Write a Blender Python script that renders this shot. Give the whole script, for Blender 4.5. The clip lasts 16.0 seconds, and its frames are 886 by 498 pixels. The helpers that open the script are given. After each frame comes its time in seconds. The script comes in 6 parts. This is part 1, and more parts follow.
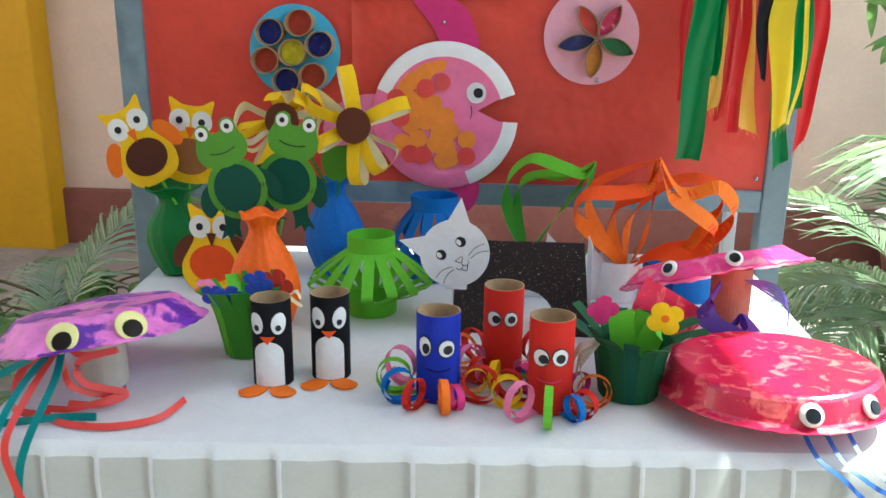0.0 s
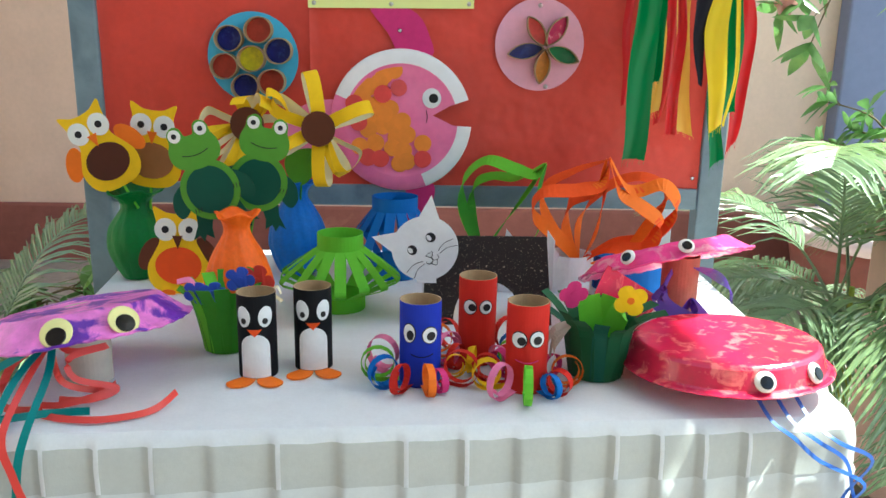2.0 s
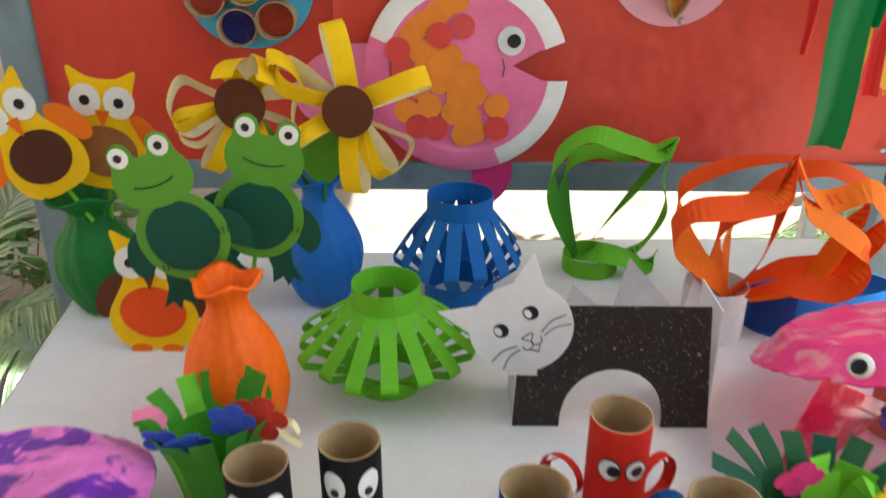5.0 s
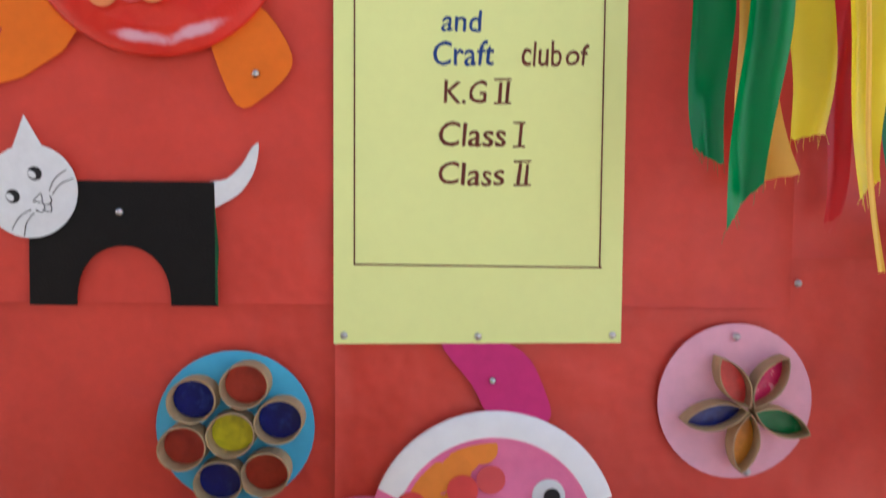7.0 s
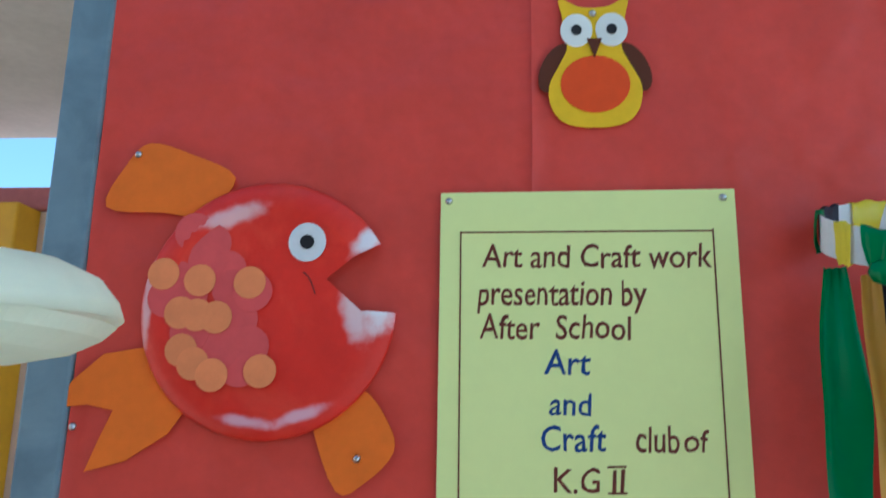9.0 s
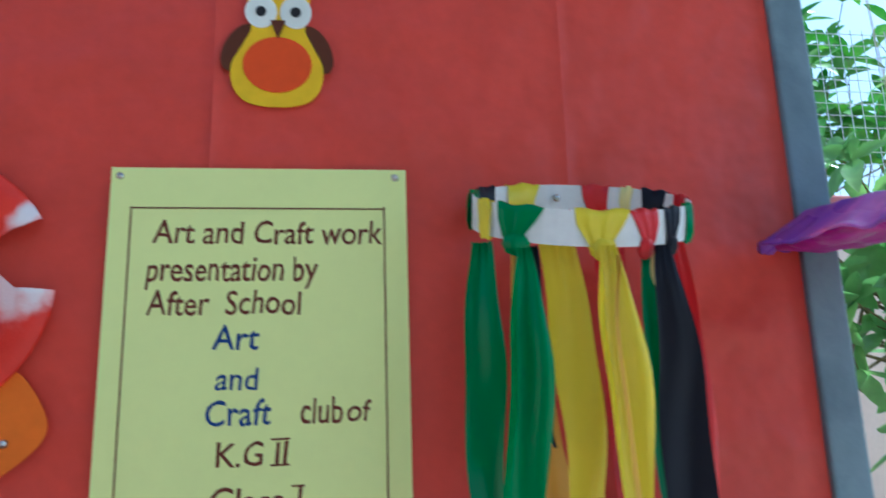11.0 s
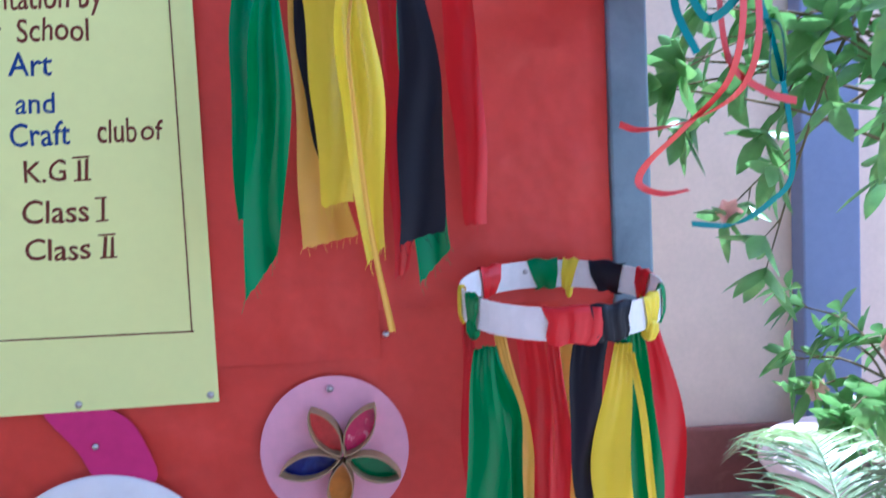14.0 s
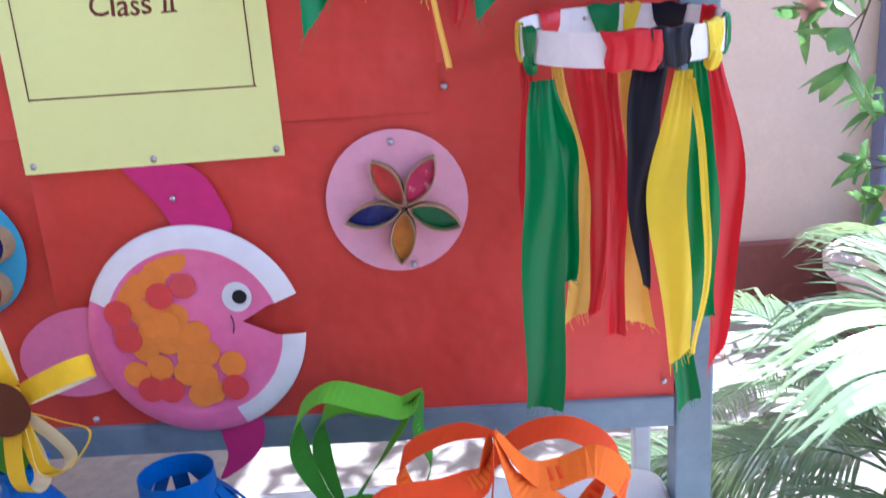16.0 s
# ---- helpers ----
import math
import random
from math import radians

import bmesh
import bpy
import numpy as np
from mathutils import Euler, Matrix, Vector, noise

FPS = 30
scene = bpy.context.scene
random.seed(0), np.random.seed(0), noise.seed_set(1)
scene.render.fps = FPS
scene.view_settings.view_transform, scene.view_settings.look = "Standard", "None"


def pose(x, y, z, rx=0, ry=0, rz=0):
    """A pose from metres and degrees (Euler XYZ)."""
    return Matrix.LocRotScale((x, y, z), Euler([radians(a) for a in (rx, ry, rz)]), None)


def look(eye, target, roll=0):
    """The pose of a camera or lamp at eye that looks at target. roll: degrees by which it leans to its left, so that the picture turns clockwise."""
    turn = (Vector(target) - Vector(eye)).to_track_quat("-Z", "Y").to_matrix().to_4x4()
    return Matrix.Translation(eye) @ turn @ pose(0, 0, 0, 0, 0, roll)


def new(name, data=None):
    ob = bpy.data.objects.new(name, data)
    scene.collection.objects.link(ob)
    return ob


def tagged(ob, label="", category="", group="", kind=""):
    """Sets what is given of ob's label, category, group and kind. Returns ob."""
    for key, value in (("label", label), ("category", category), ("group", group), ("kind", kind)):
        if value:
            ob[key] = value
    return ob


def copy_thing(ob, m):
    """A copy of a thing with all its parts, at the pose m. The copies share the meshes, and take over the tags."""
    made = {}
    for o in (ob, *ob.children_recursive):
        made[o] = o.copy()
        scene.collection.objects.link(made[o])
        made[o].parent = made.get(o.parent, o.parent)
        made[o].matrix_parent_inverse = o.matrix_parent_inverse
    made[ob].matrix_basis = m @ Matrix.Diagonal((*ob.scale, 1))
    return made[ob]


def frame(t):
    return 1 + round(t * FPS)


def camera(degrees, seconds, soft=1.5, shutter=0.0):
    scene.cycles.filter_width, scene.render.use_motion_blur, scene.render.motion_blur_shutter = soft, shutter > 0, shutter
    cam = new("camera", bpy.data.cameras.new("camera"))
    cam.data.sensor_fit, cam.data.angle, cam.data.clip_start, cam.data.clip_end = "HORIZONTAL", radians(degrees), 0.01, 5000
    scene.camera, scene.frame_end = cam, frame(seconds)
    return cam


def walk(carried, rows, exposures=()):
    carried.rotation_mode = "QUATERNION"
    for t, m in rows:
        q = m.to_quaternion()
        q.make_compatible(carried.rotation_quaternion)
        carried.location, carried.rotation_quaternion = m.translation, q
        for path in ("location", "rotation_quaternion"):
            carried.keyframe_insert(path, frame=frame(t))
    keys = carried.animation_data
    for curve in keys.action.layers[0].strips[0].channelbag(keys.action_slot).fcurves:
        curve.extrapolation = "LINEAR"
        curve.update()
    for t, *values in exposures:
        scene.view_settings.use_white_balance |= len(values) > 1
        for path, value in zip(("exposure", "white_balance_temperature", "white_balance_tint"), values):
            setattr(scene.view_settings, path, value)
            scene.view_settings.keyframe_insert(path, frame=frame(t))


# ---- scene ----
cam = camera(58.0, 16.0, shutter=0.5)
PATH = [
    (0, (0.118, 0.108, 1.121), (-0.045, 2.033, 0.602), 0.6),
    (0.5, (0.075, 0.084, 1.13), (-0.021, 2.018, 0.629), 1.0),
    (1, (0.056, 0.053, 1.118), (0.028, 1.993, 0.632), 0.9),
    (1.5, (0.056, 0.04, 1.112), (0.081, 1.981, 0.629), 0.9),
    (2, (0.056, 0.053, 1.111), (0.095, 1.993, 0.626), 1.0),
    (2.5, (0.059, 0.095, 1.131), (0.067, 1.994, 0.502), 0.7),
    (3, (0.081, 0.15, 1.165), (-0.077, 1.953, 0.314), -0.3),
    (3.2, (0.082, 0.172, 1.183), (-0.103, 1.957, 0.3), 0.1),
    (5.3, (-0.018, 0.532, 1.204), (-0.02, 2.357, 0.385), -0.1),
    (5.5, (-0.025, 0.564, 1.215), (-0.019, 2.428, 0.492), -0.2),
    (6, (-0.036, 0.623, 1.258), (-0.02, 2.556, 0.745), 0.3),
    (6.5, (-0.053, 0.654, 1.283), (-0.01, 2.632, 0.991), 0.8),
    (7, (-0.052, 0.662, 1.309), (-0.02, 2.657, 1.178), 0.6),
    (7.5, (-0.052, 0.668, 1.352), (-0.084, 2.668, 1.331), 0.8),
    (8, (-0.081, 0.679, 1.434), (-0.222, 2.673, 1.364), 0.7),
    (8.2, (-0.083, 0.68, 1.445), (-0.276, 2.67, 1.488), 0.3),
    (10.3, (-0.014, 0.688, 1.436), (0.059, 2.607, 1.998), -0.1),
    (10.5, (0.005, 0.686, 1.425), (0.145, 2.61, 1.955), -0.6),
    (11, (0.056, 0.678, 1.409), (0.33, 2.603, 1.879), -1.7),
    (11.5, (0.12, 0.663, 1.425), (0.423, 2.618, 1.72), -1.8),
    (12, (0.167, 0.675, 1.432), (0.518, 2.641, 1.537), -1.4),
    (12.5, (0.208, 0.708, 1.434), (0.66, 2.656, 1.501), -1.3),
    (13, (0.27, 0.693, 1.42), (0.628, 2.66, 1.473), -1.3),
    (13.5, (0.314, 0.631, 1.377), (0.512, 2.621, 1.351), -1.9),
    (14, (0.306, 0.62, 1.363), (0.418, 2.613, 1.233), -2.6),
    (14.5, (0.305, 0.608, 1.336), (0.34, 2.593, 1.095), -3.2),
    (15, (0.303, 0.598, 1.315), (0.303, 2.573, 0.997), -3.5),
    (15.5, (0.301, 0.596, 1.3), (0.243, 2.551, 0.883), -3.8),
    (16, (0.307, 0.599, 1.282), (0.236, 2.529, 0.762), -4.1),
]

EXPOSURES = [(0.0, 1.45, 5850, -7), (3.0, 1.44, 5950, -9), (5.5, 1.50, 6700, -1), (6.5, 1.52, 6400, 7), (7.5, 1.22, 5000, -2), (8.0, 1.18, 4600, -8), (10.5, 0.66, 5000, -10), (11.5, 1.16, 4550, -5), (12.5, 1.24, 4400, 4), (14.0, 1.30, 4600, 11), (16.0, 1.50, 5050, 16)]
walk(cam, [(t, look(eye, target, roll)) for t, eye, target, roll in PATH], EXPOSURES)

# ---- world and sun ----
SUN_DIR = Vector((0.55, 0.12, 1.0)).normalized()
world = bpy.data.worlds.new("sky")
scene.world = world
world.use_nodes = True
wn = world.node_tree.nodes
sky = wn.new("ShaderNodeTexSky")
sky.sky_type = "NISHITA"
sky.sun_disc = False
sky.sun_elevation = math.asin(SUN_DIR.z)
sky.sun_rotation = math.atan2(SUN_DIR.x, SUN_DIR.y)
sky.air_density, sky.dust_density, sky.ozone_density = 1.0, 3.0, 1.0
world.node_tree.links.new(sky.outputs[0], wn["Background"].inputs[0])
wn["Background"].inputs[1].default_value = 0.15
sun = new("sun", bpy.data.lights.new("sun", "SUN"))
sun.data.energy, sun.data.angle, sun.data.color = 5.0, radians(0.6), (1.0, 0.95, 0.86)
sun.matrix_world = look(SUN_DIR * 20, (0, 0, 0))


# ---- materials ----
def lin(r, g, b):
    return tuple(((c / 255) / 12.92 if c / 255 <= 0.04045 else ((c / 255 + 0.055) / 1.055) ** 2.4) for c in (r, g, b))


def mat(name, rgb, rough=0.7, vary=0.12, scale=60.0, bump=0.15, bscale=400.0, metal=0.0, stain=0.1, second=None, mix=(0.45, 0.6),
        mscale=12.0, trans=0.0, sheen=0.0, spec=0.4, bdist=0.002):
    """Principled surface with grain and broad stains; second: another colour laid over in patches; trans: light let through thin sheets."""
    m = bpy.data.materials.new(name)
    m.use_nodes = True
    nt = m.node_tree
    n, l = nt.nodes, nt.links
    b = n["Principled BSDF"]
    co = n.new("ShaderNodeTexCoord")
    info = n.new("ShaderNodeObjectInfo")
    shift = n.new("ShaderNodeVectorMath")
    shift.operation = "ADD"
    l.new(co.outputs["Object"], shift.inputs[0])
    l.new(info.outputs["Random"], shift.inputs[1])

    def noise_at(sc, detail=4.0, rough_n=0.6):
        t = n.new("ShaderNodeTexNoise")
        t.inputs["Scale"].default_value, t.inputs["Detail"].default_value, t.inputs["Roughness"].default_value = sc, detail, rough_n
        l.new(shift.outputs[0], t.inputs["Vector"])
        return t

    fine, broad = noise_at(scale), noise_at(max(scale * 0.12, 1.2), 3.0)
    base = n.new("ShaderNodeRGB")
    base.outputs[0].default_value = (*rgb, 1)
    src = base.outputs[0]
    if second:
        patch = noise_at(mscale, 5.0, 0.55)
        patch.inputs["Distortion"].default_value = 0.6
        rr = n.new("ShaderNodeMapRange")
        rr.inputs[1].default_value, rr.inputs[2].default_value = mix
        l.new(patch.outputs[0], rr.inputs[0])
        mx = n.new("ShaderNodeMix")
        mx.data_type = "RGBA"
        l.new(rr.outputs[0], mx.inputs[0])
        l.new(src, mx.inputs[6])
        mx.inputs[7].default_value = (*second, 1)
        src = mx.outputs[2]
    for tex, amount in ((fine, vary), (broad, stain)):
        r = n.new("ShaderNodeMapRange")
        r.inputs[1].default_value, r.inputs[2].default_value = 0.25, 0.75
        r.inputs[3].default_value, r.inputs[4].default_value = 1 - amount, 1 + amount
        l.new(tex.outputs[0], r.inputs[0])
        hsv = n.new("ShaderNodeHueSaturation")
        l.new(src, hsv.inputs["Color"])
        l.new(r.outputs[0], hsv.inputs["Value"])
        src = hsv.outputs[0]
    l.new(src, b.inputs["Base Color"])
    rg = n.new("ShaderNodeMapRange")
    rg.inputs[3].default_value, rg.inputs[4].default_value = max(rough - 0.12, 0.03), min(rough + 0.12, 1)
    l.new(broad.outputs[0], rg.inputs[0])
    l.new(rg.outputs[0], b.inputs["Roughness"])
    b.inputs["Metallic"].default_value = metal
    b.inputs["Specular IOR Level"].default_value = spec
    if sheen:
        b.inputs["Sheen Weight"].default_value = sheen
    if bump:
        bt = noise_at(bscale, 3.0)
        bp = n.new("ShaderNodeBump")
        bp.inputs["Strength"].default_value, bp.inputs["Distance"].default_value = bump, bdist
        l.new(bt.outputs[0], bp.inputs["Height"])
        l.new(bp.outputs[0], b.inputs["Normal"])
    if trans:
        tr = n.new("ShaderNodeBsdfTranslucent")
        l.new(src, tr.inputs[0])
        ms = n.new("ShaderNodeMixShader")
        ms.inputs[0].default_value = trans
        l.new(b.outputs[0], ms.inputs[1])
        l.new(tr.outputs[0], ms.inputs[2])
        l.new(ms.outputs[0], n["Material Output"].inputs[0])
    return m


def paper(name, r, g, b, **k):
    k = {"rough": 0.72, "vary": 0.05, "stain": 0.06, "scale": 90.0, "trans": 0.12, "bump": 0.08, **k}
    return mat(name, lin(r, g, b), **k)


def satin(name, r, g, b):
    return mat(name, lin(r, g, b), rough=0.34, vary=0.03, scale=40.0, stain=0.08, bump=0.04, bscale=900.0, trans=0.15, spec=0.5)


M = dict(
    red_paper=paper("red_paper", 208, 63, 47, rough=0.5, spec=0.55, trans=0.0, stain=0.10, bump=1.0, bscale=8.0, bdist=0.012),
    yellow_card=paper("yellow_card", 236, 242, 158, trans=0.0, stain=0.02, vary=0.015, bump=0.03),
    frame=mat("grey_blue_paint", lin(122, 140, 150), rough=0.5, vary=0.08, scale=40, stain=0.12, bump=0.2, bscale=120, second=lin(96, 112, 124), mix=(0.5, 0.75)),
    ink_brown=mat("brown_marker", lin(104, 46, 28), rough=0.6, vary=0.2, scale=300, bump=0),
    ink_blue=mat("blue_marker", lin(28, 64, 128), rough=0.6, vary=0.2, scale=300, bump=0),
    ink_black=mat("black_marker", lin(28, 26, 28), rough=0.55, vary=0.2, scale=300, bump=0),
    steel=mat("steel", lin(190, 190, 190), rough=0.28, metal=1.0, vary=0.05, bump=0),
    white=paper("white_paper", 238, 238, 238),
    black=paper("black_card", 20, 18, 17, rough=0.6, vary=0.2, bump=0.3, trans=0.0, spec=0.2),
    glitter=mat("black_glitter_card", lin(40, 33, 30), rough=0.5, vary=0.4, scale=700, bump=0.6, bscale=500, second=lin(190, 170, 150), mix=(0.63, 0.67), mscale=430.0),
    orange=paper("orange_paper", 245, 122, 20),
    orange_deep=paper("deep_orange_paper", 240, 84, 18),
    yellow=paper("yellow_paper", 250, 205, 10),
    cream=paper("cream_paper", 246, 236, 196),
    brown=paper("brown_paper", 98, 48, 24),
    light_brown=paper("light_brown_paper", 160, 108, 60),
    dark_brown=paper("dark_brown_paper", 82, 38, 20),
    green=paper("green_paper", 92, 160, 40),
    lime=paper("lime_paper", 118, 200, 46),
    grass=paper("grass_green_paper", 70, 150, 34),
    frog=paper("frog_green_paper", 98, 160, 50),
    dark_green=paper("dark_green_paper", 14, 82, 62),
    pot_green=paper("bottle_green_paper", 26, 86, 48),
    blue=paper("blue_paper", 24, 108, 190),
    royal=paper("royal_blue_paper", 22, 48, 176),
    bloom_blue=paper("cornflower_paper", 62, 92, 200),
    bloom_red=paper("coral_red_paper", 226, 66, 52),
    navy_paper=paper("navy_paper", 20, 60, 140),
    tube_red=paper("red_tube_paper", 206, 32, 18),
    tube_black=paper("black_tube_paper", 16, 16, 20, trans=0.0, vary=0.15, spec=0.2),
    card=mat("raw_cardboard", lin(178, 150, 112), rough=0.85, vary=0.12, scale=120, bump=0.2),
    beige=mat("beige_cardboard", lin(196, 186, 170), rough=0.85, vary=0.08, scale=80, bump=0.15),
    tan_tube=mat("reddish_cardboard", lin(186, 120, 98), rough=0.85, vary=0.1, scale=80, bump=0.15),
    pink=paper("pink_paper", 236, 130, 170),
    pale_pink=paper("pale_pink_card", 244, 184, 204),
    magenta=paper("magenta_paper", 214, 50, 126),
    violet=paper("violet_paper", 120, 50, 170),
    vase_green=mat("green_wrapped_vase", lin(14, 112, 40), rough=0.55, vary=0.12, scale=160, bump=0.5, bscale=500),
    vase_orange=mat("orange_wrapped_vase", lin(250, 106, 0), rough=0.55, vary=0.1, scale=160, bump=0.5, bscale=500),
    vase_blue=mat("blue_wrapped_vase", lin(22, 108, 196), rough=0.55, vary=0.12, scale=160, bump=0.5, bscale=500),
    plate_pink=mat("painted_pink_plate", lin(208, 24, 72), rough=0.2, spec=0.8, vary=0.18, scale=50, bump=0.12, bscale=60, second=lin(242, 116, 116), mix=(0.55, 0.64), mscale=48.0),
    plate_hot=mat("painted_hot_pink_plate", lin(240, 70, 150), rough=0.25, spec=0.6, vary=0.15, scale=40, bump=0.4, bscale=60, second=lin(240, 150, 176), mix=(0.5, 0.62), mscale=34.0),
    plate_purple=mat("painted_purple_plate", lin(100, 40, 160), rough=0.38, vary=0.3, scale=46, bump=0.8, bscale=70, second=lin(224, 120, 200), mix=(0.44, 0.50), mscale=26.0, stain=0.2),
    purple_rim=mat("purple_painted_rim", lin(132, 78, 200), rough=0.3, vary=0.15, scale=40, bump=0.6, bscale=60, second=lin(232, 130, 220), mix=(0.52, 0.66), mscale=9.0, trans=0.2),
    fish_pink=mat("pink_painted_plate", lin(240, 128, 172), rough=0.5, vary=0.06, scale=60, bump=0.15, second=lin(232, 104, 156), mix=(0.4, 0.7), mscale=10.0),
    plate_white=mat("white_paper_plate", lin(240, 238, 236), rough=0.6, vary=0.03, bump=0.1),
    tissue_orange=mat("orange_tissue", lin(240, 142, 52), rough=0.8, vary=0.06, scale=80),
    tissue_amber=mat("amber_tissue_on_red", lin(230, 138, 84), rough=0.8, vary=0.06, scale=80),
    tissue_red=mat("red_tissue", lin(222, 74, 70), rough=0.8, vary=0.06, scale=80),
    tissue_dull=mat("dusky_red_tissue", lin(214, 84, 84), rough=0.8, vary=0.06, scale=80),
    sky_card=paper("sky_blue_card", 86, 178, 214, trans=0.0),
    gloss_navy=mat("navy_gloss_paint", lin(22, 30, 118), rough=0.25, vary=0.25, scale=90, bump=0.4, bscale=120, second=lin(46, 64, 150), mix=(0.55, 0.7), mscale=60),
    gloss_red=mat("brick_red_paint", lin(180, 60, 40), rough=0.4, vary=0.2, scale=90, bump=0.4, bscale=120),
    gloss_yellow=mat("yellow_green_paint", lin(214, 204, 30), rough=0.35, vary=0.2, scale=90, bump=0.4, bscale=120, second=lin(150, 150, 40), mix=(0.5, 0.8), mscale=60),
    gloss_green=mat("green_gloss_paint", lin(10, 120, 60), rough=0.25, vary=0.2, scale=90, bump=0.4, bscale=120),
    gloss_pink=mat("magenta_gloss_paint", lin(226, 40, 110), rough=0.25, vary=0.2, scale=90, bump=0.4, bscale=120, second=lin(250, 170, 190), mix=(0.58, 0.68), mscale=90),
    gloss_coral=mat("coral_paint", lin(226, 70, 66), rough=0.3, vary=0.2, scale=90, bump=0.4, bscale=120),
    gloss_ochre=mat("ochre_paint", lin(214, 140, 40), rough=0.35, vary=0.2, scale=90, bump=0.4, bscale=120),
    eye_white=mat("googly_eye_white", lin(236, 236, 228), rough=0.25, vary=0.02, bump=0),
    eye_cream=paper("pale_yellow_paper", 238, 232, 160),
    eye_black=mat("glossy_black", lin(16, 16, 18), rough=0.2, vary=0.1, bump=0),
    plastic=mat("clear_shiny_eye_grey", lin(136, 146, 152), rough=0.12, vary=0.25, scale=60, bump=0),
    sat_green=satin("green_satin", 0, 128, 62),
    sat_yellow=satin("yellow_satin", 240, 218, 40),
    sat_gold=satin("gold_satin", 238, 190, 72),
    sat_black=mat("black_satin", lin(20, 22, 34), rough=0.5, vary=0.05, scale=40, stain=0.1, bump=0.04, bscale=900.0, spec=0.25),
    sat_red=satin("red_satin", 214, 26, 36),
    sat_cream=satin("cream_satin", 240, 226, 150),
    sat_teal=satin("teal_satin", 20, 134, 132),
    sat_coral=satin("coral_satin", 228, 72, 64),
    sat_blue=satin("blue_satin", 62, 110, 200),
    sat_violet=satin("violet_satin", 92, 58, 170),
    # same white cotton as the top; the skirt's shade is put into its grey
    skirt=mat("shaded_white_cotton", lin(208, 211, 209), rough=0.9, vary=0.03, scale=300, stain=0.05, bump=0.15, bscale=700, trans=0.04, sheen=0.1),
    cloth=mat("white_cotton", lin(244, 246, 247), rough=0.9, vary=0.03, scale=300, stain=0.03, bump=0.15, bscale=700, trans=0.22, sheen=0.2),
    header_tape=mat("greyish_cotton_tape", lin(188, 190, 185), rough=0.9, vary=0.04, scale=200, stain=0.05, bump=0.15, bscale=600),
    wood=mat("table_wood", lin(150, 110, 74), rough=0.6, vary=0.2, scale=30),
    wall=mat("peach_wall_plaster", lin(228, 202, 184), rough=0.85, vary=0.04, scale=50, stain=0.05, bump=0.2, bscale=90),
    dado=mat("maroon_dado_paint", lin(140, 84, 76), rough=0.6, vary=0.1, scale=30, stain=0.15, bump=0.25, bscale=70, second=lin(168, 110, 96), mix=(0.6, 0.8), mscale=6),
    pillar_blue=mat("blue_pillar_paint", lin(122, 130, 162), rough=0.6, vary=0.05, scale=30, stain=0.06),
    pillar_yellow=mat("yellow_pillar_paint", lin(214, 162, 16), rough=0.55, vary=0.05, scale=30, stain=0.08),
    pillar_pink=mat("pink_pillar_paint", lin(250, 206, 200), rough=0.6, vary=0.04, scale=30, stain=0.05),
    coping=mat("dull_red_coping", lin(176, 104, 104), rough=0.7, vary=0.1, scale=30),
    ground=mat("dusty_concrete", lin(158, 149, 141), rough=0.9, vary=0.14, scale=30, stain=0.15, bump=0.4, bscale=60, second=lin(136, 124, 114), mix=(0.55, 0.75), mscale=5),
    plain_plaster=mat("pale_plaster", lin(190, 184, 176), rough=0.9, vary=0.06, scale=30, stain=0.1),
    rim=mat("whitewashed_rim", lin(226, 206, 206), rough=0.8, vary=0.06, scale=30, stain=0.08),
    soil=mat("dry_soil", lin(96, 80, 68), rough=1.0, vary=0.35, scale=60, bump=1.0, bscale=80),
    leaf=mat("leaf_green", lin(70, 128, 40), rough=0.42, vary=0.25, scale=14, stain=0.2, bump=0.1, trans=0.25, second=lin(118, 170, 52), mix=(0.5, 0.7), mscale=3),
    leaf_dark=mat("dark_leaf", lin(112, 156, 88), spec=0.6, rough=0.3, vary=0.25, scale=14, stain=0.25, bump=0.1, trans=0.45, second=lin(146, 182, 100), mix=(0.52, 0.72), mscale=5),
    palm=mat("palm_leaf", lin(142, 166, 128), spec=0.9, rough=0.26, vary=0.2, scale=14, stain=0.25, bump=0.1, trans=0.22, second=lin(170, 196, 124), mix=(0.52, 0.75), mscale=3),
    stem=mat("woody_stem", lin(104, 92, 60), rough=0.8, vary=0.2, scale=60, bump=0.4),
    palm_stem=mat("yellow_green_stem", lin(150, 160, 60), rough=0.5, vary=0.15, scale=40),
    petal=mat("pale_pink_petal", lin(240, 180, 170), rough=0.6, vary=0.1, trans=0.3),
    wire=mat("galvanised_wire", lin(190, 192, 190), rough=0.5, metal=0.4, vary=0.1, bump=0),
    post=mat("white_painted_post", lin(226, 230, 236), rough=0.4, vary=0.04, bump=0.05),
    lamp_white=mat("pale_yellow_washed_plate", lin(246, 248, 228), rough=0.5, vary=0.04, scale=40, bump=0.3, bscale=60, second=lin(226, 226, 120), mix=(0.6, 0.75), mscale=10.0, trans=0.4),
)


# ---- mesh helpers ----
def put(name, bm, m, parent=None, label="", at=None, smooth=False):
    """Link a bmesh as one mesh object; m: a material or a list of them."""
    me = bpy.data.meshes.new(name)
    bmesh.ops.recalc_face_normals(bm, faces=bm.faces) if len(bm.faces) < 6000 else None
    bm.to_mesh(me)
    bm.free()
    for one in (m if isinstance(m, (list, tuple)) else [m]):
        me.materials.append(one)
    if smooth:
        for p in me.polygons:
            p.use_smooth = True
    ob = new(name, me)
    if parent:
        ob.parent = parent
    if at is not None:
        ob.matrix_basis = at
    if label:
        ob["label"] = label
    return ob


part = put


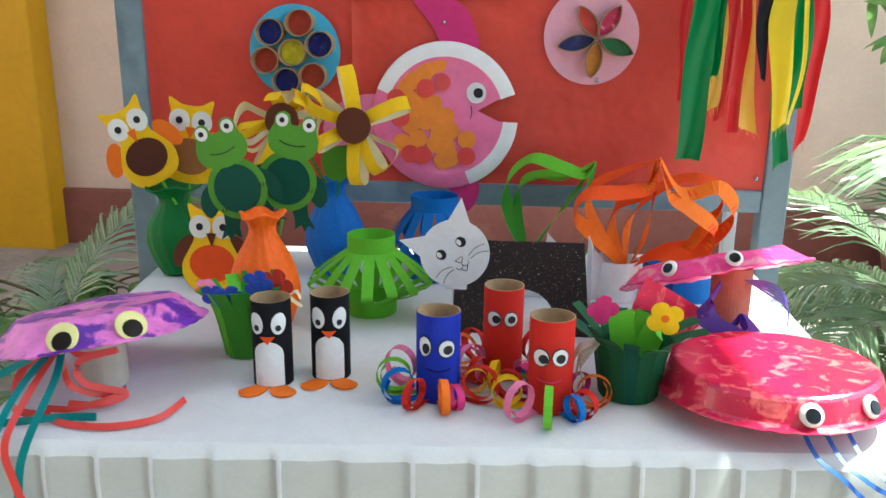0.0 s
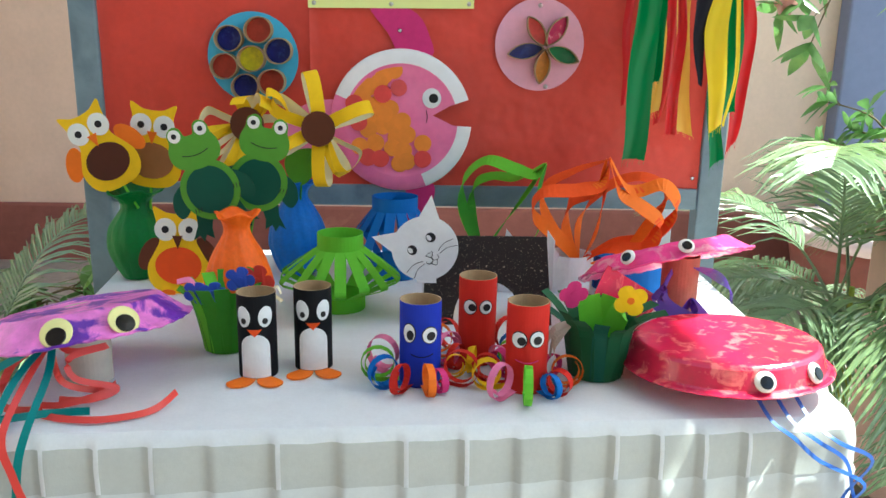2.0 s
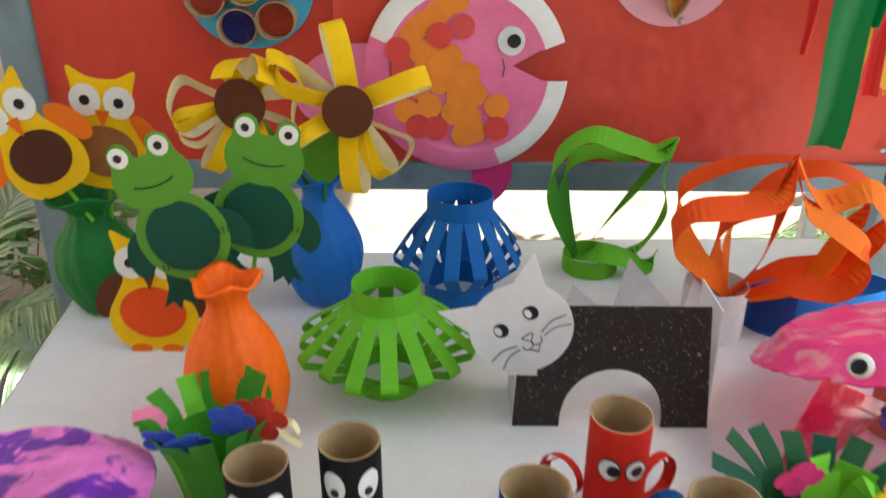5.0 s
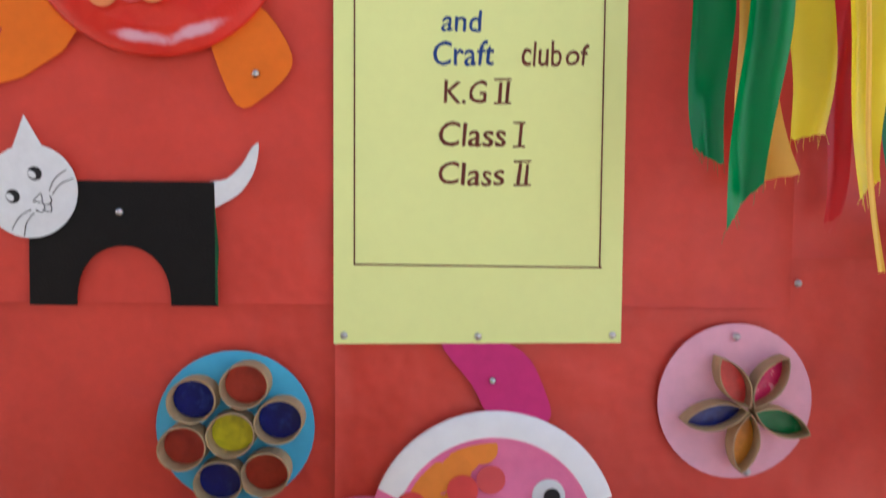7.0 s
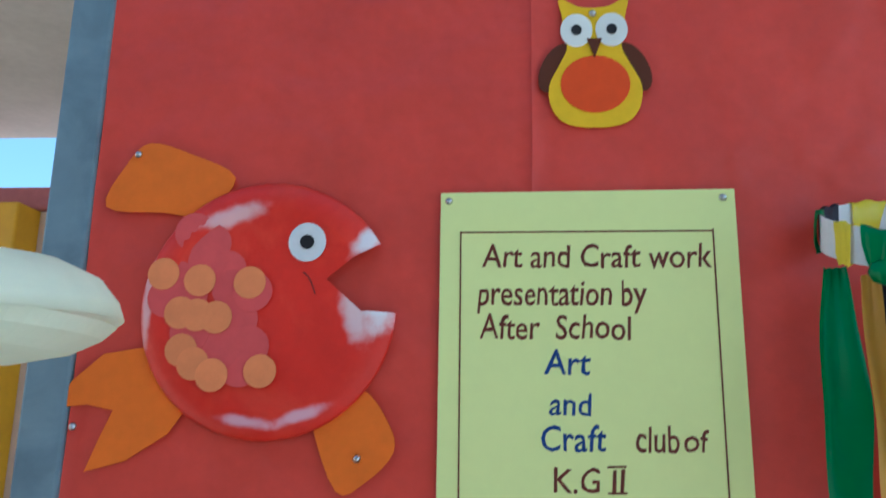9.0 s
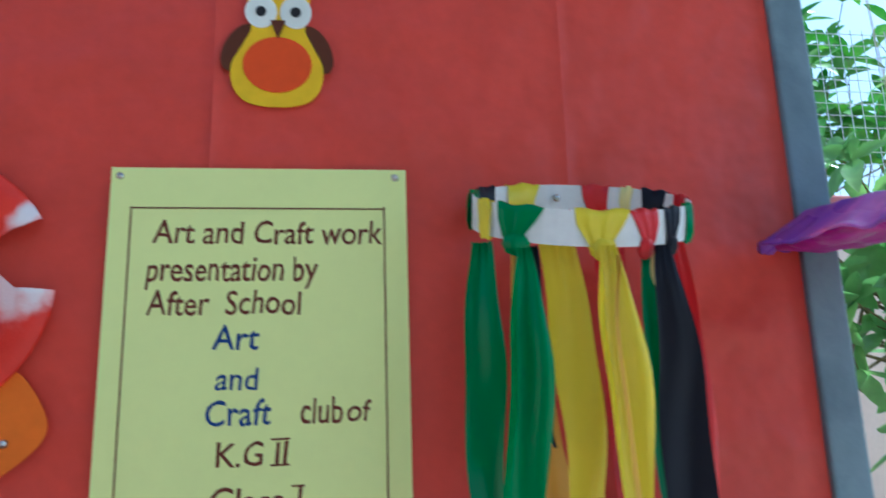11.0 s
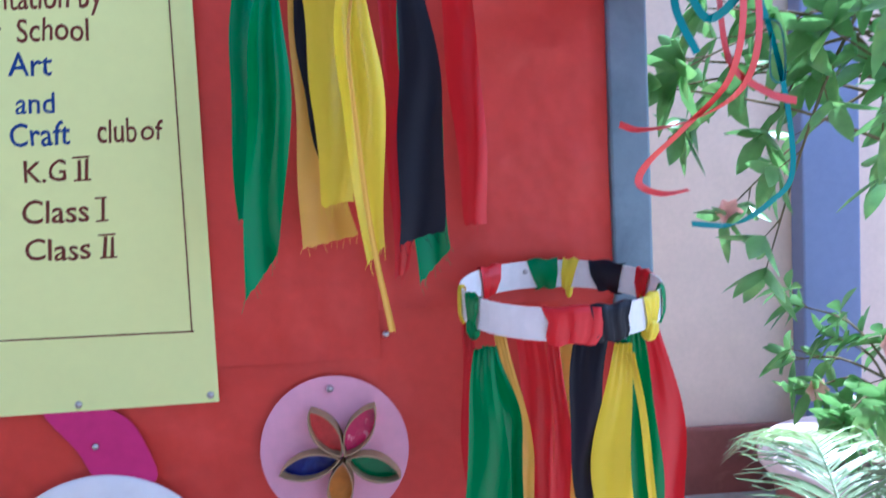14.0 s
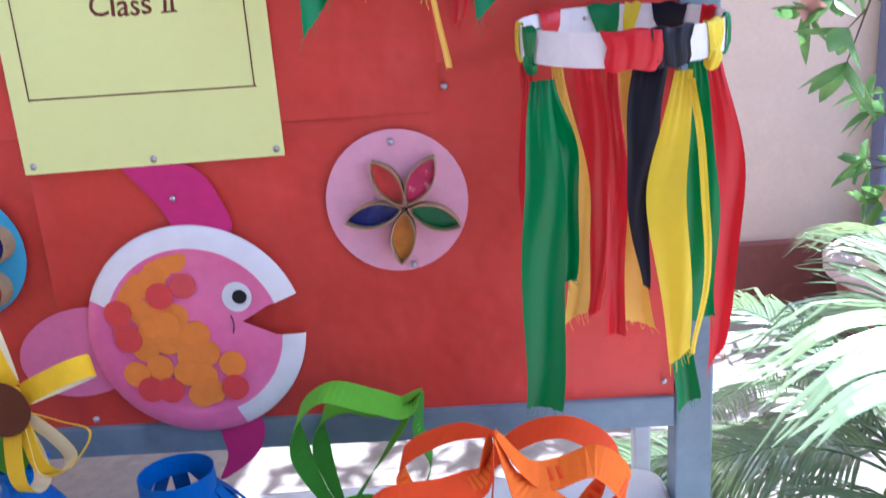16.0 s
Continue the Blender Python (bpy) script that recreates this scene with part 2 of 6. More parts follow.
def thing(name, at, label, category, group=""):
    ob = new(name)
    ob.empty_display_size = 0.02
    ob.matrix_basis = at
    return tagged(ob, label, category, group)


def setting(name, bm, m, label, category="", smooth=False):
    return tagged(put(name, bm, m, smooth=smooth), label, category, kind="structure")


def ell(cx, cz, rx, rz, n=28, rot=0.0):
    c, s = math.cos(radians(rot)), math.sin(radians(rot))
    out = []
    for i in range(n):
        a = 2 * math.pi * i / n
        x, z = rx * math.cos(a), rz * math.sin(a)
        out.append((cx + x * c - z * s, cz + x * s + z * c))
    return out


def curve(pts, n=6, closed=False):
    """Catmull-Rom through points of any size."""
    p = [Vector(q) for q in pts]
    k = len(p)
    out = []
    for i in range(k if closed else k - 1):
        g = [p[(i + d) % k] if closed else p[min(max(i + d, 0), k - 1)] for d in (-1, 0, 1, 2)]
        for j in range(n):
            t = j / n
            out.append(0.5 * ((2 * g[1]) + (g[2] - g[0]) * t + (2 * g[0] - 5 * g[1] + 4 * g[2] - g[3]) * t * t + (3 * g[1] - g[0] - 3 * g[2] + g[3]) * t ** 3))
    if not closed:
        out.append(p[-1].copy())
    return out


def mirror(half):
    """Close an outline from its right half, given from top to bottom."""
    return list(half) + [(-x, z) for x, z in reversed(half)]


def flat(outline, th=0.0008, y=0.0, bm=None, bend=0.0):
    """A sheet cut to an outline in x and z: its back at y, its front th nearer to the viewer at -y. bend: how far its edges curl back."""
    bm = bm or bmesh.new()
    f = [bm.verts.new((x, y - th + bend * (x * x + z * z), z)) for x, z in outline]
    b = [bm.verts.new((x, y + bend * (x * x + z * z), z)) for x, z in outline]
    bm.faces.new(f)
    bm.faces.new(b[::-1])
    for i in range(len(f)):
        j = (i + 1) % len(f)
        bm.faces.new((f[i], b[i], b[j], f[j]))
    return bm


def box(x0, y0, z0, x1, y1, z1, bevel=0.0, bm=None):
    bm = bm or bmesh.new()
    v = [bm.verts.new((x, y, z)) for x in (x0, x1) for y in (y0, y1) for z in (z0, z1)]
    fs = [bm.faces.new([v[i] for i in q]) for q in ((0, 1, 3, 2), (4, 6, 7, 5), (0, 4, 5, 1), (2, 3, 7, 6), (0, 2, 6, 4), (1, 5, 7, 3))]
    if bevel:
        bmesh.ops.bevel(bm, geom=list({e for f in fs for e in f.edges}), offset=bevel, segments=2, affect="EDGES", profile=0.5)
    return bm


def strip(path, width, side, th=0.0005, bm=None, two=False, twist=0.0):
    """A paper or cloth strip along a path. side: the direction of its width, one or a list; width: one or a list. two: its second face takes material 1."""
    bm = bm or bmesh.new()
    k = len(path)
    rows = []
    for i, p in enumerate(path):
        t = (path[min(i + 1, k - 1)] - path[max(i - 1, 0)]).normalized()
        s = Vector(side[i] if isinstance(side, list) else side)
        s = (s - t * s.dot(t)).normalized()
        if twist:
            s = Matrix.Rotation(twist * i / (k - 1), 3, t) @ s
        nrm = t.cross(s)
        w = (width[i] if isinstance(width, list) else width) / 2
        rows.append([bm.verts.new(p + s * a * w + nrm * b * th / 2) for a, b in ((-1, 1), (1, 1), (1, -1), (-1, -1))])
    for a, b in zip(rows, rows[1:]):
        for q in range(4):
            r = (q + 1) % 4
            f = bm.faces.new((a[q], a[r], b[r], b[q]))
            f.material_index = 1 if two and q == 2 else 0
    bm.faces.new(rows[0])
    bm.faces.new(rows[-1][::-1])
    return bm


def rod(path, radius, n=6, bm=None):
    bm = bm or bmesh.new()
    k = len(path)
    rings = []
    for i, p in enumerate(path):
        t = (path[min(i + 1, k - 1)] - path[max(i - 1, 0)]).normalized()
        u = t.orthogonal().normalized() if i == 0 else (u - t * u.dot(t)).normalized()
        v = t.cross(u)
        r = radius[i] if isinstance(radius, list) else radius
        rings.append([bm.verts.new(p + (u * math.cos(2 * math.pi * j / n) + v * math.sin(2 * math.pi * j / n)) * r) for j in range(n)])
    for a, b in zip(rings, rings[1:]):
        for j in range(n):
            bm.faces.new((a[j], a[(j + 1) % n], b[(j + 1) % n], b[j]))
    bm.faces.new(rings[0][::-1])
    bm.faces.new(rings[-1])
    return bm


def lathe(profile, n=40, wob=None, arc=(0.0, 360.0), bm=None, index=None):
    """Turn a profile of (radius, z) about the z axis. wob(angle, radius, z): a new radius and z. index(angle, k): the material of a face."""
    bm = bm or bmesh.new()
    full = arc[1] - arc[0] >= 359.9
    rings = []
    for j in range(n if full else n + 1):
        a = radians(arc[0] + (arc[1] - arc[0]) * j / n)
        ring = []
        for r, z in profile:
            if wob:
                r, z = wob(a, r, z)
            ring.append(bm.verts.new((r * math.cos(a), r * math.sin(a), z)))
        rings.append(ring)
    for j in range(len(rings) if full else len(rings) - 1):
        a, b = rings[j], rings[(j + 1) % len(rings)]
        for k in range(len(profile) - 1):
            f = bm.faces.new((a[k], b[k], b[k + 1], a[k + 1]))
            if index:
                f.material_index = index(radians(arc[0] + (arc[1] - arc[0]) * (j + 0.5) / n), k)
    bmesh.ops.remove_doubles(bm, verts=bm.verts, dist=1e-6)
    return bm


def tube(r, h, th=0.0012, n=32, z=0.0):
    return lathe([(r, z), (r, z + h), (r - th, z + h), (r - th, z), (r, z)], n, wob=lambda a, q, w: (q * (1 + 0.012 * math.sin(2 * a + r * 900)), w))


def patch(outline, r, mid=(0, 0), lift=0.0006, rings=4, facing=0.0, bm=None):
    """A paper cut-out stuck round a tube of radius r about z. outline: (along the tube's round, height)."""
    bm = bm or bmesh.new()
    q = r + lift
    fine = []
    for i, a in enumerate(outline):
        b = outline[(i + 1) % len(outline)]
        k = max(1, int(math.hypot(b[0] - a[0], b[1] - a[1]) / 0.003))
        fine += [(a[0] + (b[0] - a[0]) * j / k, a[1] + (b[1] - a[1]) * j / k) for j in range(k)]
    outline = fine

    def at(u, z, rad):
        a = u / r + facing
        return (rad * math.sin(a), -rad * math.cos(a), z)
    c = bm.verts.new(at(*mid, q))
    last = None
    for k in range(1, rings + 1):
        ring = [bm.verts.new(at(mid[0] + (u - mid[0]) * k / rings, mid[1] + (z - mid[1]) * k / rings, q)) for u, z in outline]
        for i in range(len(ring)):
            j = (i + 1) % len(ring)
            bm.faces.new((c, ring[i], ring[j]) if last is None else (last[i], ring[i], ring[j], last[j]))
        last = ring
    under = [bm.verts.new(at(u, z, r - 0.0002)) for u, z in outline]
    for i in range(len(last)):
        j = (i + 1) % len(last)
        bm.faces.new((last[i], under[i], under[j], last[j]))
    return bm


def ball(r, squash=1.0, n=14, m=7):
    return lathe([(r * math.sin(math.pi * k / m), -r * squash * math.cos(math.pi * k / m)) for k in range(m + 1)], n)


# ---- large structure ----
GZ = 0.12      # ground
TZ = 0.757     # table top
YB = 1.402     # face of the board
YW = 3.75      # far wall


def grid_sheet(x0, x1, y0, y1, nx, ny, z):
    bm = bmesh.new()
    v = [[bm.verts.new((x0 + (x1 - x0) * i / nx, y0 + (y1 - y0) * j / ny, z(x0 + (x1 - x0) * i / nx, y0 + (y1 - y0) * j / ny))) for j in range(ny + 1)] for i in range(nx + 1)]
    for i in range(nx):
        for j in range(ny):
            bm.faces.new((v[i][j], v[i + 1][j], v[i + 1][j + 1], v[i][j + 1]))
    return bm


setting("ground", grid_sheet(-40, 40, -30, 60, 60, 60, lambda x, y: GZ + 0.004 * noise.noise((x, y, 0))), M["ground"], "dusty grey-brown concrete courtyard floor", "ground")
setting("wall_far", box(-6, YW, GZ - 0.05, 6, YW + 0.2, 2.3), M["wall"], "peach-painted plaster boundary wall of the courtyard", "wall")
setting("wall_coping", box(-6, YW - 0.03, 2.303, 6, YW + 0.23, 2.40, 0.01), M["coping"], "dull red painted coping along the wall top", "coping")
setting("trim_dado", box(-6, YW - 0.04, GZ - 0.04, 6, YW - 0.001, 0.39, 0.012), M["dado"], "maroon painted skirting band along the wall foot", "skirting")
setting("wall_behind", box(-6, -4.4, GZ - 0.05, 6, -4.2, 2.4), M["plain_plaster"], "plain dull plaster wall facing the display", "wall")
# unseen slabs added overhead, their edges cut to shape sun and sky light
setting("porch_roof", box(-3.3, -4.2, 2.70, 1.40, 0.10, 2.82, 0.01), M["plain_plaster"], "unseen pale slab added overhead to shade the display", "roof")
setting("porch_roof_middle", box(0.40, 0.103, 2.70, 1.40, 1.24, 2.82, 0.01), M["plain_plaster"], "unseen pale slab added overhead to shade the display", "roof")
# added out of view: blocks sun from the board and the table's rear
setting("porch_roof_edge", box(-0.9, 1.243, 2.70, 1.47, 1.60, 2.82, 0.01), M["plain_plaster"], "unseen pale slab added to keep sun off the board", "roof")
# unseen sun blocker for the far wall, the ground and the left palms
setting("porch_roof_side", box(-2.6, 1.74, 2.70, 1.05, YW + 0.2, 2.82, 0.01), M["plain_plaster"], "unseen pale slab added to shade the wall and ground behind", "roof")
# narrow unseen strip, added to shade the hanging pale plate
setting("porch_roof_beam", box(-0.9, 1.10, 2.70, 0.397, 1.24, 2.82, 0.01), M["plain_plaster"], "unseen pale strip added to keep sun off the hanging plate", "roof")
setting("wall_left", box(-3.5, -4.2, GZ - 0.05, -3.3, YW, 2.35), M["wall"], "plain peach plaster side wall of the courtyard", "wall")
for nm, x0, x1, dy, m, lab in (("pillar_blue", 1.885, 2.12, 0.10, "pillar_blue", "blue-painted square pillar in the courtyard wall"),
                               ("pillar_yellow", -2.32, -2.02, 0.16, "pillar_yellow", "bright yellow painted pillar against the wall")):
    tagged(setting(nm, box(x0, YW - dy, GZ - 0.04, x1, YW - 0.001, 2.30, 0.01), M[m], lab, "pillar"))
setting("pillar_pink", box(1.09, 1.60, GZ - 0.04, 1.44, 1.85, 2.698, 0.012), M["pillar_pink"], "pink-painted porch pillar beside the display board", "pillar")


def wire_fence():
    f = thing("wire_fence", pose(0, YW + 0.1, 2.40), "galvanised wire mesh fence on top of the boundary wall", "fence")
    for x in (0.6, 1.9, 3.2):
        part("post", rod([Vector((x, 0, 0)), Vector((x, 0, 0.9))], 0.02), M["wire"], f)
    bm = bmesh.new()
    for i in range(44):
        x = 0.6 + i * 0.06
        rod([Vector((x, 0.02, 0)), Vector((x, 0.02, 0.88))], 0.0022, 4, bm)
    for i in range(15):
        rod([Vector((0.6, 0.025, 0.02 + i * 0.06)), Vector((3.2, 0.025, 0.02 + i * 0.06))], 0.0022, 4, bm)
    part("mesh", bm, M["wire"], f)


wire_fence()


# ---- display board ----
board = thing("display_board", pose(0, YB, GZ), "freestanding display board with grey-blue frame, covered in red paper", "display board")
HB = 0.85 - GZ
HT = 1.935 - GZ
part("backing", box(-0.49, 0.006, HB + 0.01, 0.527, 0.02, HT - 0.01), M["wood"], board)
part("rail", box(-0.480, -0.006, HB, 0.517, 0.026, HB + 0.036, 0.003), M["frame"], board, "grey-blue painted bottom rail")
part("rail", box(-0.480, -0.006, HT - 0.042, 0.517, 0.026, HT, 0.003), M["frame"], board)
for x0, x1 in ((-0.5245, -0.4805), (0.5175, 0.5575)):
    part("stile", box(x0, -0.008, 0.0, x1, 0.03, HT + 0.004, 0.003), M["frame"], board, "grey-blue painted upright that runs down as a leg")


def paper_sheet(x0, x1, z0, z1, y, seed, deep=0.0):
    bm = bmesh.new()
    nx, nz = max(6, int((x1 - x0) / 0.009)), max(6, int((z1 - z0) / 0.009))
    v = []
    for i in range(nx + 1):
        row = []
        for j in range(nz + 1):
            x, z = x0 + (x1 - x0) * i / nx, z0 + (z1 - z0) * j / nz
            crease = max(0, 1 - 5 * abs(noise.noise((x * 2.6 + seed, z * 8 + 2 * x, seed)))) + 0.6 * max(0, 1 - 6 * abs(noise.noise((x * 7 - z, z * 4, seed + 7))))
            d = 0.0024 * noise.noise((x * 4 + seed, z * 10, seed)) + 0.0021 * min(1, crease) + 0.0006 * noise.noise((x * 24, z * 30 + seed, seed))
            edge = min(i, nx - i, j, nz - j)
            row.append(bm.verts.new((x + 0.0015 * noise.noise((z * 9, seed, 3)) * (edge == 0), y - (max(0, d) + deep * 0.0035 * (0.5 + 0.5 * math.sin(z * 58 + 2.2 * noise.noise((x * 5, z * 6, seed)) + seed)) ** 6 * max(0.0, 0.4 + noise.noise((x * 4 + seed, z * 3, 5)))) * min(edge, 4) / 4 - (0.0032 if i in (0, nx) else 0.0016) * (edge == 0), z)))
        v.append(row)
    for i in range(nx):
        for j in range(nz):
            bm.faces.new((v[i][j], v[i + 1][j], v[i + 1][j + 1], v[i][j + 1]))
    return bm


for k, (x0, x1, z0, z1, y) in enumerate(((-0.480, -0.137, 0.884, 1.213, 0.0032), (-0.140, 0.517, 0.884, 1.262, 0.0018), (-0.480, -0.054, 1.208, 1.894, 0.0004),
                                         (-0.057, 0.284, 1.208, 1.894, -0.001), (0.281, 0.517, 1.255, 1.894, 0.0004))):
    part("paper_sheet", paper_sheet(x0, x1, z0 - GZ, z1 - GZ, y, k * 3.7, 1.0 if k > 1 else 0.3), M["red_paper"], board, "" if k else "wrinkled red craft paper", smooth=True)

pin = thing("push_pin", pose(-0.218, YB - 0.003, 1.42), "small steel drawing pin stuck in the board", "pin", "pins on the board")
part("head", lathe([(0.0, -0.0032), (0.0018, -0.0030), (0.0034, -0.0012), (0.0038, 0.0)], 12), M["steel"], pin, at=pose(0, 0, 0, -90, 0, 0), smooth=True)
part("point", rod([Vector((0, 0, 0)), Vector((0, 0.006, 0))], 0.0006, 5), M["steel"], pin)
PIN_SPOTS = ((-0.131, 1.18, 2), (-0.007, 1.18, 2), (0.118, 1.182, 2), (-0.134, 1.651, 2), (0.114, 1.653, 2), (0.007, 1.139, 4), (0.233, 1.182, 4), (0.247, 1.054, 4),
             (0.29, 1.232, 2), (-0.335, 1.292, 3), (-0.437, 1.70, 3), (0.002, 1.838, 3), (-0.051, 1.882, 2), (0.300, 1.882, 2), (0.396, 1.884, 2), (-0.473, 1.441, 2),
             (-0.473, 1.208, 2), (0.505, 0.905, 2), (-0.211, 1.418, 3), (0.508, 1.886, 2), (-0.118, 0.897, 2), (0.269, 1.634, 5), (0.428, 1.287, 5))
for x, z, d in PIN_SPOTS:
    copy_thing(pin, pose(x, YB - 0.0035 - 0.0015 * d, z))

# the lettered sign
sign = thing("paper_sign", pose(0, YB - 0.0062, 1.172), "tall pale yellow card sign, hand lettered in brown and blue", "sign")
part("card", flat(((-0.1405, 0.0), (0.126, 0.003), (0.1245, 0.489), (-0.1415, 0.487)), 0.0008), M["yellow_card"], sign)


def line_between(a, b, w, y=-0.0011):
    d = (Vector(b) - Vector(a)).normalized() * w / 2
    nx, nz = -d.y, d.x
    return flat(((a[0] + nx, a[1] + nz), (b[0] + nx, b[1] + nz), (b[0] - nx, b[1] - nz), (a[0] - nx, a[1] - nz)), 0.0003, y)


for a, b in (((-0.1215, 0.074), (0.1065, 0.073)), ((0.1045, 0.073), (0.1035, 0.452)), ((0.1035, 0.450), (-0.1225, 0.449)), ((-0.1225, 0.450), (-0.1215, 0.073))):
    part("ruled_line", line_between(a, b, 0.0013), M["ink_brown"], sign)


def lettering(text, x0, x1, z0, cap, m, parent, y=-0.0011, slant=0.0):
    """A written word as a mesh, from x0 to x1, its capitals cap high."""
    c = bpy.data.curves.new("lettering", "FONT")
    c.body, c.size, c.extrude, c.resolution_u, c.shear, c.offset = text, 1.0, 0.004, 3, slant, 0.007
    tmp = bpy.data.objects.new("lettering", c)
    scene.collection.objects.link(tmp)
    dg = bpy.context.evaluated_depsgraph_get()
    me = bpy.data.meshes.new_from_object(tmp.evaluated_get(dg))
    bpy.data.objects.remove(tmp)
    xs = [v.co.x for v in me.vertices]
    lo, hi = min(xs), max(xs)
    for v in me.vertices:
        x = x0 + (v.co.x - lo) / (hi - lo) * (x1 - x0)
        up = v.co.y * cap / 0.73 * (1 + 0.10 * noise.noise((x * 90, z0 * 40, 1)))
        x += 0.10 * up * noise.noise((x * 55, z0 * 60, 4)) + 0.0007 * noise.noise((x * 300, up * 260, z0 * 9))
        v.co = (x, y - v.co.z * 0.02, z0 + up + 0.0014 * noise.noise((x * 70, z0 * 50, 7)) + 0.0005 * noise.noise((x * 320, up * 300, 2)))
    me.materials.clear()
    me.materials.append(m)
    ob = new("lettering", me)
    ob.parent = parent


for text, x0, x1, z0, cap, m in (("Art and Craft work", -0.103, 0.101, 1.5885, 0.0225, "ink_brown"), ("presentation by", -0.107, 0.043, 1.554, 0.0235, "ink_brown"),
                                 ("After  School", -0.105, 0.029, 1.524, 0.0225, "ink_brown"), ("Art", -0.048, -0.008, 1.493, 0.0225, "ink_blue"),
                                 ("and", -0.044, -0.007, 1.458, 0.0205, "ink_blue"), ("Craft", -0.051, 0.004, 1.428, 0.0225, "ink_blue"),
                                 ("club", 0.029, 0.066, 1.428, 0.0240, "ink_brown"), ("of", 0.069, 0.091, 1.429, 0.0190, "ink_brown"), ("K.G II", -0.041, 0.019, 1.394, 0.0205, "ink_brown"),
                                 ("Class I", -0.045, 0.032, 1.355, 0.0225, "ink_brown"), ("Class II", -0.045, 0.038, 1.320, 0.0215, "ink_brown")):
    lettering(text, x0, x1, z0 - 1.172, cap, M[m], sign, slant=0.08)
for a, b, z in ((0.0045, 0.0205, 1.394), (0.0225, 0.0335, 1.355), (0.0235, 0.0395, 1.320)):
    for dz in (0.0, 0.0215):
        part("numeral_bar", line_between((a, z + dz - 1.172), (b, z + dz + 0.0004 - 1.172), 0.0016), M["ink_brown"], sign)


# ---- flat figures ----
def googly(parent, x, z, r, y, white="eye_white", pupil=0.42, dx=0.0, dz=0.0, black="ink_black", tilt=0.0):
    e = part("eye", flat(ell(x, z, r, r * 1.05, 24), 0.0008, y), M[white], parent)
    part("pupil", flat(ell(x + dx, z + dz, r * pupil, r * pupil, 16), 0.0006, y - 0.0011), M[black], e)
    return e


OWL_HALF = curve([(0.0, 0.1165), (0.016, 0.1185), (0.034, 0.127), (0.031, 0.108), (0.030, 0.093), (0.0265, 0.077), (0.034, 0.061), (0.0445, 0.040), (0.0425, 0.019), (0.031, 0.005), (0.012, 0.0), (0.0, 0.0)], 4)


def owl(at, label, body="yellow", belly="orange_deep", wing="brown", beak="brown", feet=None, group="paper owls", stick=0.0, spread=1.0):
    o = thing("paper_owl", at, label, "paper owl", group)
    for s in (-1, 1):
        part("wing", flat([(s * x, z) for x, z in ell(0.041 * spread, 0.058, 0.014, 0.026, 20, 28)], 0.0008, 0.0010), M[wing], o)
    part("body", flat(mirror([(p.x, p.y) for p in OWL_HALF][1:-1]), 0.001, 0.0), M[body], o)
    part("belly", flat(ell(0, 0.041, 0.0335, 0.0275, 30), 0.0008, -0.0013), M[belly], o)
    for s in (-1, 1):
        googly(o, s * 0.0172, 0.094, 0.0158, -0.0013 - 0.0002 * s, pupil=0.33)
    part("beak", flat([(-0.0075, 0.085), (0.0075, 0.085), (0.0, 0.066)], 0.0008, -0.0024), M[beak], o)
    if feet:
        for s in (-1, 1):
            part("foot", flat(ell(s * 0.016, 0.001, 0.011, 0.005, 14), 0.0012, -0.0014), M[feet], o)
    if stick:
        part("stick", rod([Vector((0, 0.002, 0.02)), Vector((0, 0.003, -stick))], 0.0022), M["lime"], o)
    return o


owl(pose(0.003, YB - 0.0062, 1.722) @ Matrix.Diagonal((0.97, 1.0, 1.05, 1.0)), "yellow paper owl with orange belly and brown wings, pinned up", group="paper owls", spread=0.92)
owl(pose(-0.3050, 1.1760, TZ + 0.0015, -6, 0, 0), "yellow paper owl with orange belly standing on the cloth", feet="orange")
owl(pose(-0.4000, 1.2440, 0.905, 0, -28, 0), "leaning yellow paper owl with brown belly and orange wings", belly="dark_brown", wing="orange", beak="orange", stick=0.04, spread=1.15)
owl(pose(-0.3680, 1.2680, 0.899, 0, 6, 0), "upright yellow paper owl with light brown belly in the vase", belly="light_brown", wing="orange", beak="orange", stick=0.04)


